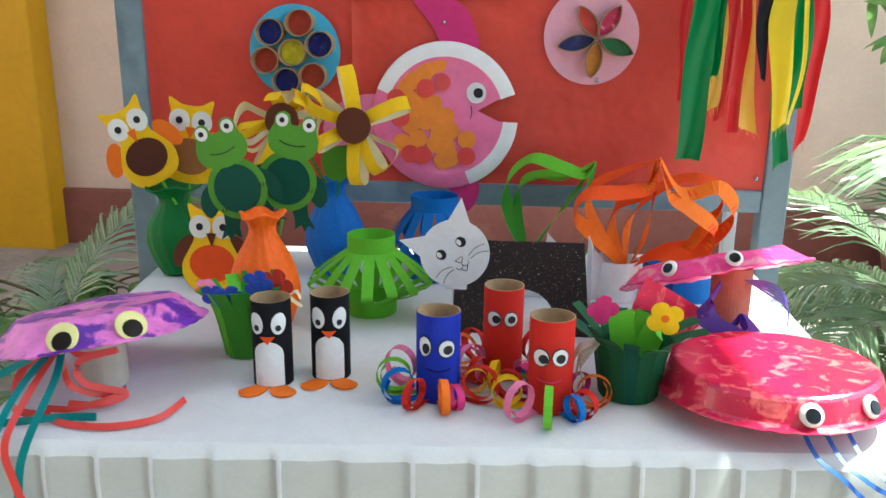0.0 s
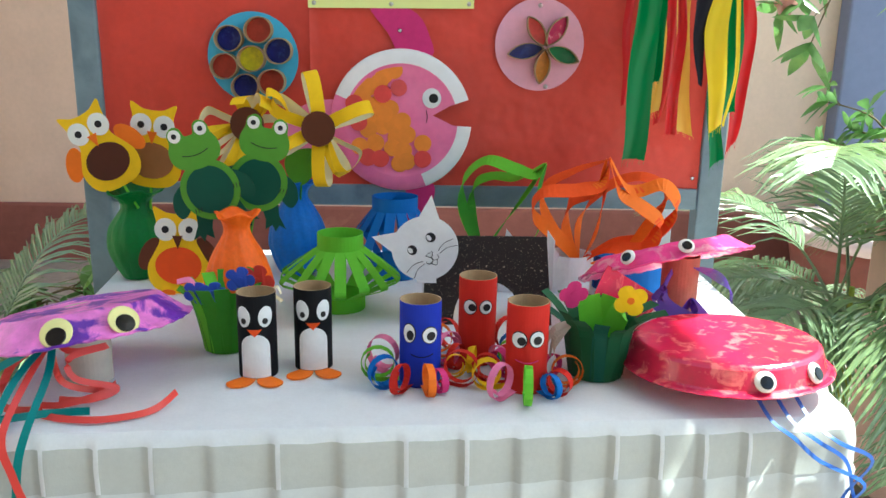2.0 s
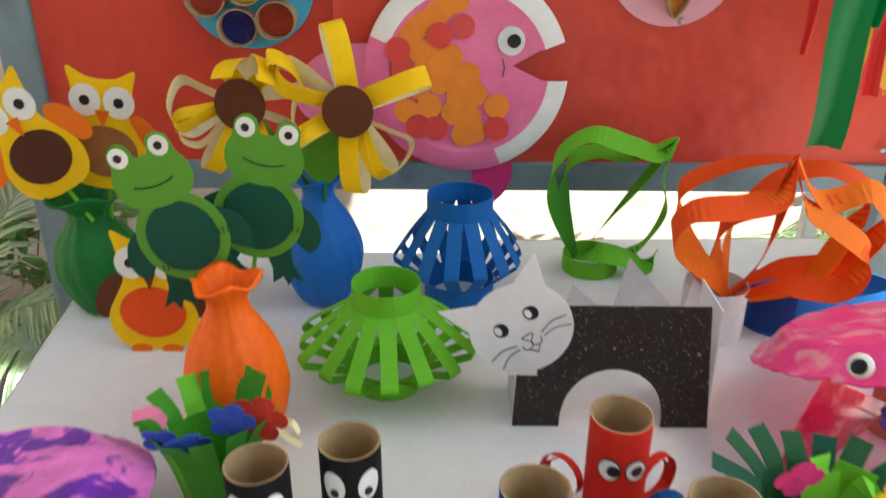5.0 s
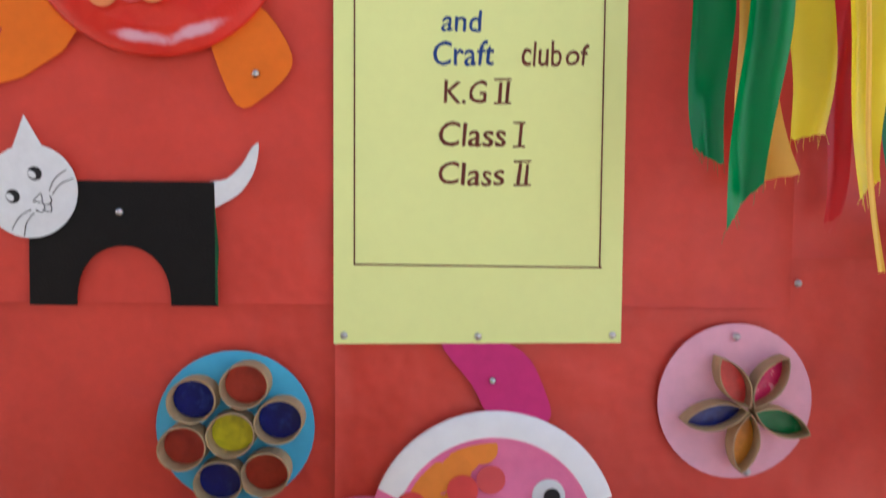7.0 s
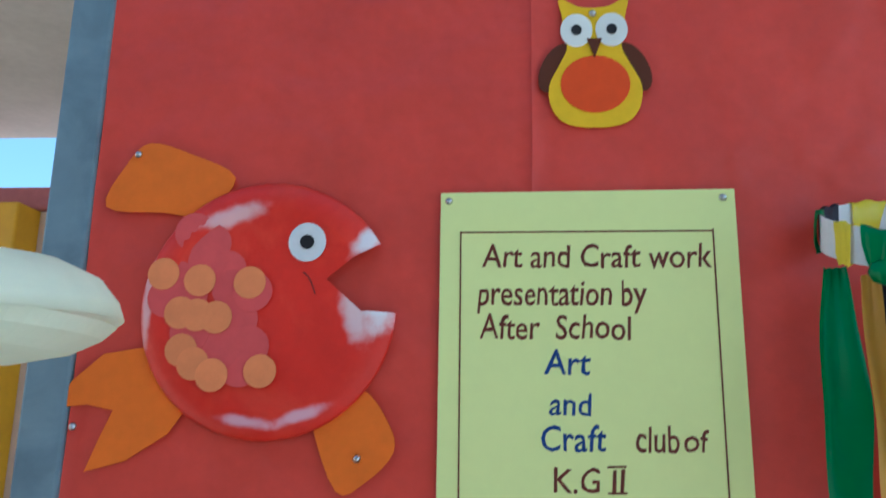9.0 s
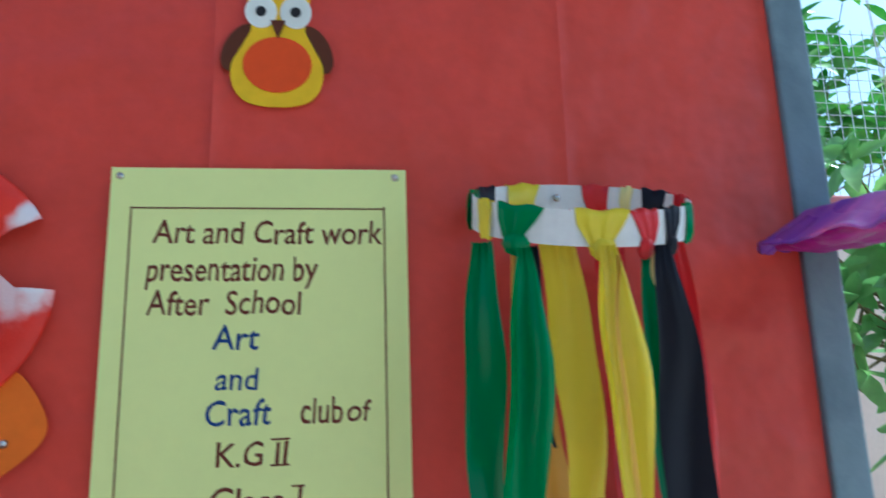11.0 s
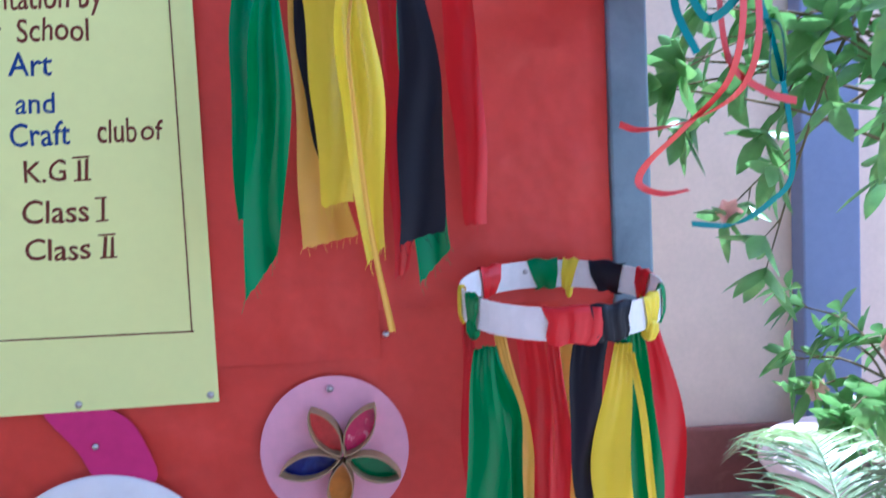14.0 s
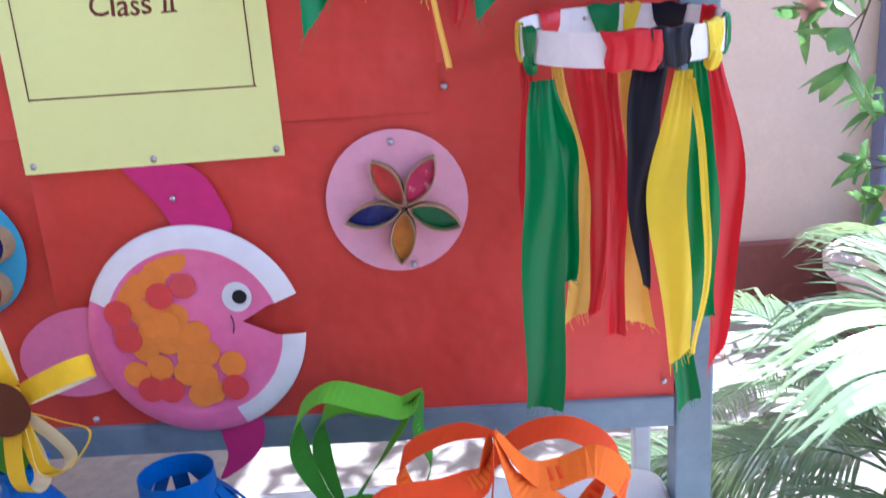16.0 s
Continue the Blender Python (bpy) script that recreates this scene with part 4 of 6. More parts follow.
# angles run from +x; 270 faces the viewer
c1 = crown(pose(0.2770, 1.342, 1.6045), "white card ring crown hung with green, yellow, black satin ribbons", 0.0955, 17,
           [(226, 0.040, "sat_green", True), (203, 0.018, "sat_yellow", False), (269, 0.040, "sat_yellow", True), (291, 0.024, "sat_red", True), (308, 0.020, "sat_black", True), (327, 0.016, "sat_green", False),
            (165, 0.026, "sat_green", False), (145, 0.03, "sat_black", False), (115, 0.032, "sat_yellow", False), (70, 0.024, "sat_red", True), (52, 0.012, "sat_cream", False), (35, 0.028, "sat_black", False), (8, 0.024, "sat_red", False)],
           0.029, (1.05, 0.60, 1.05))
ribbon(c1, "sat_gold", (0.226, 1.372, 1.578), (0.232, 1.372, 1.450), (0.243, 1.368, 1.326), (0.020, 0.030, 0.052), 0.012, 1.4)
ribbon(c1, "sat_red", (0.312, 1.374, 1.580), (0.312, 1.374, 1.440), (0.309, 1.374, 1.292), (0.026, 0.024, 0.014), 0.010)
ribbon(c1, "sat_red", (0.366, 1.362, 1.584), (0.375, 1.366, 1.470), (0.381, 1.366, 1.336), (0.024, 0.030, 0.022))
ribbon(c1, "sat_green", (0.184, 1.342, 1.578), (0.182, 1.338, 1.470), (0.179, 1.334, 1.345), (0.018, 0.034, 0.026), -0.014, 1.2)
ribbon(c1, "sat_black", (0.229, 1.348, 1.576), (0.233, 1.346, 1.480), (0.240, 1.344, 1.402), (0.014, 0.013, 0.003))
ribbon(c1, "sat_green", (0.326, 1.312, 1.568), (0.331, 1.312, 1.440), (0.336, 1.310, 1.303), (0.018, 0.034, 0.028), 0.030)
ribbon(c1, "sat_yellow", (0.246, 1.318, 1.572), (0.254, 1.316, 1.470), (0.257, 1.314, 1.361), (0.028, 0.034, 0.028), 0.004, 0.8)
ribbon(c1, "sat_green", (0.208, 1.290, 1.560), (0.208, 1.286, 1.460), (0.192, 1.286, 1.304), (0.012, 0.035, 0.028), 0.036, 1.8)
ribbon(c1, "sat_yellow", (0.275, 1.280, 1.560), (0.282, 1.278, 1.460), (0.287, 1.278, 1.318), (0.014, 0.036, 0.015), 0.014, 1.7)
ribbon(c1, "sat_gold", (0.281, 1.272, 1.550), (0.275, 1.268, 1.440), (0.297, 1.274, 1.254), (0.002, 0.0038, 0.0052), 0.0, 0.5)
ribbon(c1, "sat_cream", (0.321, 1.300, 1.572), (0.322, 1.300, 1.535), (0.325, 1.300, 1.500), (0.003, 0.003, 0.003))
ribbon(c1, "sat_black", (0.325, 1.286, 1.562), (0.330, 1.280, 1.450), (0.326, 1.282, 1.330), (0.014, 0.036, 0.038), 0.010, 0.7)

c2 = crown(pose(0.4445, 1.308, 1.272), "white card ring crown with long green, yellow and red ribbons", 0.086, 8,
           [(203, 0.020, "sat_green", True), (185, 0.010, "sat_yellow", False), (265, 0.046, "sat_red", False), (287, 0.032, "sat_black", False), (315, 0.024, "sat_yellow", True), (335, 0.016, "sat_green", False),
            (130, 0.026, "sat_red", False), (88, 0.028, "sat_green", False), (72, 0.014, "sat_yellow", True), (45, 0.034, "sat_black", False), (15, 0.020, "sat_red", False)], 0.027)
ribbon(c2, "sat_red", (0.425, 1.372, 1.250), (0.432, 1.366, 1.122), (0.428, 1.360, 1.000), (0.024, 0.026, 0.012), 0.006, 1.6)
ribbon(c2, "sat_gold", (0.458, 1.372, 1.250), (0.460, 1.368, 1.130), (0.471, 1.362, 0.985), (0.024, 0.020, 0.032), -0.012)
ribbon(c2, "sat_red", (0.443, 1.345, 1.250), (0.449, 1.342, 1.135), (0.442, 1.340, 0.984), (0.010, 0.015, 0.019), 0.0, 1.3)
ribbon(c2, "sat_gold", (0.390, 1.310, 1.248), (0.409, 1.306, 1.130), (0.399, 1.302, 1.018), (0.010, 0.015, 0.022), 0.016)
ribbon(c2, "sat_red", (0.366, 1.330, 1.250), (0.362, 1.334, 1.140), (0.364, 1.330, 1.030), (0.010, 0.012, 0.008))
ribbon(c2, "sat_red", (0.526, 1.320, 1.256), (0.541, 1.310, 1.130), (0.530, 1.306, 0.968), (0.012, 0.030, 0.014), 0.022, 0.8, 12)
ribbon(c2, "sat_green", (0.498, 1.266, 1.246), (0.501, 1.262, 1.140), (0.504, 1.262, 1.025), (0.014, 0.029, 0.024), 0.004)
ribbon(c2, "sat_green", (0.484, 1.258, 1.240), (0.478, 1.254, 1.090), (0.490, 1.252, 0.950), (0.010, 0.018, 0.020), 0.016)
ribbon(c2, "sat_black", (0.455, 1.242, 1.248), (0.447, 1.240, 1.160), (0.450, 1.240, 1.066), (0.027, 0.022, 0.006), -0.004, 0.7)
ribbon(c2, "sat_green", (0.376, 1.262, 1.240), (0.390, 1.258, 1.170), (0.388, 1.258, 1.068), (0.012, 0.020, 0.014), 0.006, 1.2)
ribbon(c2, "sat_green", (0.370, 1.250, 1.240), (0.369, 1.246, 1.120), (0.363, 1.246, 0.955), (0.016, 0.036, 0.032), 0.0, 0.7)
ribbon(c2, "sat_yellow", (0.480, 1.234, 1.242), (0.466, 1.230, 1.140), (0.479, 1.232, 1.004), (0.012, 0.029, 0.018), 0.014, 0.9)
ribbon(c2, "sat_yellow", (0.483, 1.226, 1.236), (0.496, 1.222, 1.120), (0.488, 1.226, 1.008), (0.005, 0.006, 0.004), 0.0, 0.5)


# ---- painted paper plate creatures ----
def plate_bm(r, h, inner=0.74, n=72, flute=0.0012, crumple=0.0, seed=0, sag=0.0, jag=0.0):
    prof = [(0.0, h), (r * inner * 0.6, h), (r * (inner - 0.02), h), (r * inner, h * 0.985), (r * (inner + 0.02), h * 0.93), (r * (inner + 0.04), h * 0.84), (r * 0.93, h * 0.16), (r * 0.95, h * 0.09), (r * 0.99, h * 0.05), (r * 1.005, 0.0), (r * 0.985, -0.0018), (r * 0.93, h * 0.10), (r * (inner + 0.04), h * 0.80), (r * inner, h * 0.92), (0.0, h * 0.93)]

    def wob(a, q, z):
        e = q / r
        d = flute * math.cos(a * 36) * max(0, e - inner) * 4
        c = crumple * noise.noise((math.cos(a) * 4 + seed, math.sin(a) * 4, e * 3)) * e
        if jag:
            k = jag * noise.noise((math.cos(a) * 5 + seed, math.sin(a) * 5, e * 2)) * max(0.0, e - 0.5) * 2
            c += k
            d += 0.05 * k + 0.03 * jag * noise.noise((math.cos(a) * 4, math.sin(a) * 4 + seed, e * 9)) * e
        return q * (1 + c * 0.6), z + d + c * 0.12 + sag * e * e * noise.noise((math.cos(a) * 1.3 + seed * 2, math.sin(a) * 1.3, seed))
    return lathe(prof, n, wob)


def eyeball(parent, at, r, white="eye_white", shiny=False, flatness=0.35, look_to=(0.0, -0.12)):
    e = part("eye", lathe([(0, r * flatness), (r * 0.6, r * flatness * 0.86), (r * 0.92, r * flatness * 0.45), (r, 0.0), (r * 0.9, -0.001), (0, -0.001)], 22), M["plastic" if shiny else white], parent, "glossy googly eye", at=at, smooth=True)
    part("pupil", lathe([(0, 0.0012), (r * 0.56, 0.0009), (r * 0.62, 0.0)], 16), M["eye_black"], e, at=pose(r * look_to[0], r * look_to[1], r * flatness * 0.93))
    return e


def streamer(parent, pts, width, m, side=(0, 1, 0), n=7, two=None, twist=0.0):
    return part("streamer", strip(curve([Vector(p) for p in pts], n), width, Vector(side), 0.0004, twist=twist), M[m], parent, smooth=False)


# purple creature at the table's near corner
pm = thing("paper_plate_creature", pose(-0.308, 0.868, TZ), "purple and pink painted paper plate creature on a cardboard tube", "paper creature", "paper plate creatures")
part("tube", tube(0.0235, 0.080), M["beige"], pm)
pt = pose(-0.002, 0.006, 0.056, -8, -9, 0)
part("plate", plate_bm(0.110, 0.026, inner=0.72, crumple=0.018, seed=1, sag=0.004, flute=0.0006), M["plate_purple"], pm, "purple and pink swirled paper plate", at=pt, smooth=True)
for x, y, z in ((0.018, -0.0995, 0.0), (0.072, -0.071, 0.0)):
    a = math.degrees(math.atan2(x, -y))
    eyeball(pm, pt @ pose(x, y, 0.013, 0, 0, a) @ pose(0, 0, 0, 62, 0, 0), 0.0155, "eye_cream", flatness=0.10, look_to=(0.0, -0.25))
K = (-0.01, -0.055, 0.068)
streamer(pm, [K, (-0.045, -0.085, 0.05), (-0.085, -0.10, 0.030), (-0.092, -0.115, 0.014), (-0.060, -0.122, 0.008), (0.0, -0.098, 0.006), (0.036, -0.090, 0.005)], 0.0075, "sat_teal", (0, 0.25, 1))
streamer(pm, [K, (-0.028, -0.10, 0.04), (-0.034, -0.145, 0.003), (-0.035, -0.158, -0.03), (-0.039, -0.160, -0.10), (-0.034, -0.160, -0.16)], 0.0075, "sat_teal", (1, 0.2, 0))
streamer(pm, [K, (0.000, -0.09, 0.045), (-0.003, -0.140, 0.004), (-0.006, -0.156, -0.03), (-0.011, -0.158, -0.10), (-0.008, -0.160, -0.17)], 0.0075, "sat_teal", (1, 0.2, 0))
streamer(pm, [K, (-0.02, -0.10, 0.035), (-0.022, -0.144, 0.003), (-0.008, -0.158, -0.03), (0.008, -0.158, -0.09), (0.006, -0.158, -0.15)], 0.007, "sat_coral", (1, 0.2, 0))
streamer(pm, [K, (0.01, -0.06, 0.055), (0.040, -0.045, 0.056), (0.010, -0.065, 0.050), (0.016, -0.07, 0.030), (0.050, -0.055, 0.014), (0.030, -0.07, 0.008), (0.0, -0.075, 0.010)], 0.0065, "sat_coral", (0, 0.5, 1))
streamer(pm, [K, (0.004, -0.075, 0.03), (0.034, -0.052, 0.010), (0.046, -0.048, 0.016), (0.040, -0.062, 0.012), (0.006, -0.078, 0.006), (-0.02, -0.08, 0.006)], 0.0065, "sat_coral", (0, 0.4, 1))
streamer(pm, [(-0.012, -0.094, 0.003), (0.020, -0.106, 0.004), (0.060, -0.106, 0.0045), (0.095, -0.085, 0.004), (0.109, -0.052, 0.009)], 0.007, "sat_coral", (0, 1, 0.9))
streamer(pm, [K, (-0.05, -0.06, 0.04), (-0.055, -0.08, 0.01), (-0.035, -0.09, 0.005), (-0.01, -0.09, 0.006)], 0.008, "sat_coral", (0, 0.4, 1))

# hot pink creature on a tube
hp = thing("paper_plate_creature", pose(0.3880, 1.0580, TZ), "hot pink painted paper plate creature tilted on a cardboard tube", "paper creature", "paper plate creatures")
part("tube", tube(0.0235, 0.099), M["tan_tube"], hp)
ht = pose(-0.022, 0.000, 0.087, -20, -11, 0)
part("plate", plate_bm(0.113, 0.020, crumple=0.022, seed=5, sag=0.005, flute=0.0006), M["plate_hot"], hp, "crumpled hot pink painted paper plate", at=ht, smooth=True)
for x, y in ((-0.062, -0.086), (0.004, -0.106)):
    a = math.degrees(math.atan2(x, -y))
    eyeball(hp, ht @ pose(x, y, 0.0115, 0, 0, a) @ pose(0, 0, 0, 64, 0, 0), 0.0098, flatness=0.4)
part("flap", strip(curve([Vector(p) for p in ((-0.075, -0.055, 0.078), (-0.088, -0.060, 0.05), (-0.082, -0.05, 0.02), (-0.07, -0.04, 0.004))], 5), 0.10, Vector((1, 0.5, 0)), 0.001), M["plate_pink"], hp, "drooping painted pink flap")
for k in range(5):
    streamer(hp, [(0.01, -0.02, 0.088), (0.035 + k * 0.004, -0.04 + k * 0.012, 0.075), (0.060 + k * 0.003, -0.03 + 0.012 * k, 0.055), (0.052 + k * 0.006, -0.045 + 0.014 * k, 0.02), (0.030 + k * 0.008, -0.05 + k * 0.012, 0.004)], 0.006, "sat_violet", (0.4, 1, 0))
for k in range(3):
    streamer(hp, [(-0.02, -0.03, 0.085), (-0.035, -0.05, 0.07), (-0.048 + 0.01 * k, -0.055, 0.05), (-0.020 + 0.012 * k, -0.060, 0.035), (0.004, -0.045, 0.05), (0.012 + 0.01 * k, -0.05, 0.02)], 0.009, "sat_violet", (0.2, 0.3, 1))

# broad pink plate at the corner
pp = thing("paper_plate_creature", pose(0.4360, 0.8660, TZ), "upturned crimson painted paper plate with googly eyes on a black stand", "paper creature", "paper plate creatures")
part("stand", tube(0.028, 0.030), M["tube_black"], pp, "short black paper tube")
ppt = pose(-0.048, 0.017, 0.022, -3, -2, 4)
part("plate", plate_bm(0.1125, 0.028, inner=0.845, n=144, crumple=0.004, seed=9, sag=0.001, flute=0.0005), M["plate_pink"], pp, "crimson and pink painted paper plate", at=ppt)
for x, y in ((-0.004, -0.1035), (0.056, -0.0870)):
    a = math.degrees(math.atan2(x, -y))
    eyeball(pp, ppt @ pose(x, y, 0.014, 0, 0, a) @ pose(0, 0, 0, 62, 0, 0), 0.0112, flatness=0.42)
for k in range(3):
    streamer(pp, [(-0.05 + 0.02 * k, -0.06, 0.03), (-0.04 + 0.02 * k, -0.095, 0.006), (-0.02 + 0.02 * k, -0.108 - 0.004 * k, -0.008), (0.006 + 0.026 * k, -0.112, -0.030), (0.050 - 0.010 * k, -0.118, -0.052 - 0.010 * k), (0.030 + 0.024 * k, -0.122, -0.078 - 0.012 * k), (0.052 + 0.004 * k, -0.124, -0.100)], 0.0042, "sat_blue", (1, 0.3, 0.2))

# hanging purple creature
hg = thing("hanging_plate_creature", pose(0.557, 1.285, 1.572), "purple and pink paper plate creature hanging on a string with ribbons", "hanging craft", "hanging creatures")
hgt = pose(0.004, 0, 0.008, 6.5, -6.5, 0)
part("plate", plate_bm(0.133, 0.027, inner=0.66, n=120, crumple=0.03, seed=13, sag=0.003, flute=0.0004, jag=0.045), M["purple_rim"], hg, "crumpled purple and pink plate", at=hgt, smooth=True)
part("underside", lathe([(0.0, -0.004), (0.06, -0.006), (0.095, -0.008), (0.118, -0.001), (0.105, 0.004)], 48, wob=lambda a, q, z: (q, z + 0.006 * noise.noise((math.cos(a) * 3, math.sin(a) * 3, q * 20)))), mat("magenta_underside", lin(236, 70, 200), rough=0.4, second=lin(246, 180, 226), mix=(0.5, 0.65), mscale=20, trans=0.6), hg, "magenta painted underside", at=hgt, smooth=True)
for x, y in ((-0.052, -0.098), (0.026, -0.104)):
    a = math.degrees(math.atan2(x, -y))
    eyeball(hg, hgt @ pose(x, y, 0.016, 0, 0, a) @ pose(0, 0, 0, 58, 0, 0), 0.0108, shiny=True, flatness=0.5)
part("string", rod([Vector((0, 0, 0.034)), Vector((-0.02, 0, 0.4)), Vector((-0.05, 0, 2.702 - 1.572))], 0.0008, 5), M["beige"], hg)
Q = (0.0, -0.06, -0.004)
streamer(hg, [Q, (-0.020, -0.07, -0.03), (-0.028, -0.075, -0.06), (-0.010, -0.07, -0.085), (0.016, -0.068, -0.06), (0.004, -0.066, -0.02)], 0.0068, "sat_teal", (1, 0.2, 0.1))
streamer(hg, [Q, (-0.030, -0.066, -0.04), (-0.036, -0.07, -0.075), (-0.020, -0.07, -0.11)], 0.0068, "sat_teal", (1, 0.2, 0.1))
streamer(hg, [Q, (0.012, -0.064, -0.03), (0.016, -0.07, -0.08), (0.004, -0.07, -0.13), (-0.03, -0.066, -0.165), (-0.058, -0.064, -0.19), (-0.066, -0.066, -0.206), (-0.050, -0.07, -0.214), (-0.030, -0.072, -0.212)], 0.0068, "sat_coral", (1, 0.4, 0.3))
streamer(hg, [Q, (0.024, -0.06, -0.03), (0.030, -0.066, -0.09), (0.016, -0.068, -0.135), (-0.02, -0.066, -0.158), (-0.06, -0.062, -0.165), (-0.078, -0.06, -0.160)], 0.0068, "sat_coral", (1, 0.4, 0.3))
streamer(hg, [Q, (0.036, -0.06, -0.015), (0.030, -0.064, -0.045), (0.004, -0.064, -0.035), (0.030, -0.062, -0.012)], 0.0068, "sat_coral", (0.3, 1, 0.2))
streamer(hg, [Q, (0.000, -0.062, -0.05), (0.006, -0.066, -0.115), (0.034, -0.066, -0.14), (0.058, -0.066, -0.148)], 0.0068, "sat_coral", (0.5, 0.4, 1))
streamer(hg, [Q, (0.030, -0.06, -0.06), (0.050, -0.06, -0.13), (0.056, -0.062, -0.20), (0.036, -0.064, -0.225), (0.006, -0.066, -0.240), (-0.026, -0.066, -0.238)], 0.005, "sat_teal", (1, 0.2, 0.2))
streamer(hg, [(0.03, -0.06, -0.085), (0.048, -0.062, -0.09), (0.050, -0.064, -0.13), (0.038, -0.066, -0.128), (0.042, -0.06, -0.095)], 0.007, "sat_teal", (0.3, 1, 0))

# hanging pale creature on the other side
hw = thing("hanging_plate_creature", pose(-0.440, 1.150, 1.513), "pale yellow-white paper plate creature hanging on a string", "hanging craft", "hanging creatures")
part("plate", lathe([(0.0, 0.040), (0.04, 0.039), (0.075, 0.034), (0.098, 0.024), (0.110, 0.010), (0.114, 0.0), (0.111, -0.002)], 56, wob=lambda a, q, z: (q * (1 + 0.012 * math.sin(5 * a)), z + 0.003 * math.sin(3 * a + 1) * q / 0.11)), M["lamp_white"], hw, "", at=pose(0, 0, 0, 0, 2, 0), smooth=True)
part("underside", lathe([(0.0, -0.034), (0.05, -0.031), (0.085, -0.021), (0.103, -0.010), (0.111, -0.001)], 56), M["lamp_white"], hw, at=pose(0, 0, 0, 0, 3, 0))
part("string", rod([Vector((0, 0, 0.04)), Vector((0.0, 0, 2.702 - 1.513))], 0.0008, 5), M["beige"], hw)


# ---- table ----
CORNERS = [Vector((-0.382, 0.728)), Vector((0.498, 0.788)), Vector((0.518, 1.478)), Vector((-0.462, 1.444))]


def ring_points(inset, step=0.009, rad=0.035):
    """Points round the table's edge with rounded corners, and the outward direction at each."""
    pts = []
    c = sum(CORNERS, Vector((0, 0))) / 4
    q = [p + (c - p).normalized() * inset for p in CORNERS]
    dense = []
    for i in range(4):
        a, b, d = q[i - 1], q[i], q[(i + 1) % 4]
        u, v = (a - b).normalized(), (d - b).normalized()
        p0, p1 = b + u * rad, b + v * rad
        for t in [k / 6 for k in range(7)]:
            dense.append((1 - t) ** 2 * p0 + 2 * t * (1 - t) * b + t * t * p1)
    out = []
    for i, p in enumerate(dense):
        n = dense[(i + 1) % len(dense)]
        k = max(1, int((n - p).length / step))
        out += [p.lerp(n, j / k) for j in range(k)]
    res = []
    for i, p in enumerate(out):
        t = out[(i + 1) % len(out)] - out[i - 1]
        res.append((p, Vector((t.y, -t.x)).normalized()))
    return res


tb = thing("table", pose(0, 0, GZ), "low table hidden under a white cloth", "table")
TH = TZ - GZ
bm = bmesh.new()
edge = [p for p, d in ring_points(0.012, 0.05)]
lo = [bm.verts.new((p.x, p.y, TH - 0.028)) for p in edge]
hi = [bm.verts.new((p.x, p.y, TH - 0.004)) for p in edge]
bm.faces.new(hi)
bm.faces.new(lo[::-1])
for i in range(len(lo)):
    j = (i + 1) % len(lo)
    bm.faces.new((lo[i], lo[j], hi[j], hi[i]))
part("tabletop", bm, M["wood"], tb)
part("apron", box(-0.34, 0.812, TH - 0.105, 0.45, 0.828, TH - 0.03), M["wood"], tb)
part("apron", box(-0.41, 1.40, TH - 0.105, 0.48, 1.42, TH - 0.03), M["wood"], tb)
for x, y in ((-0.35, 0.80), (0.42, 0.84), (0.44, 1.38), (-0.42, 1.36)):
    part("leg", box(x, y, 0, x + 0.04, y + 0.04, TH - 0.03, 0.003), M["wood"], tb)


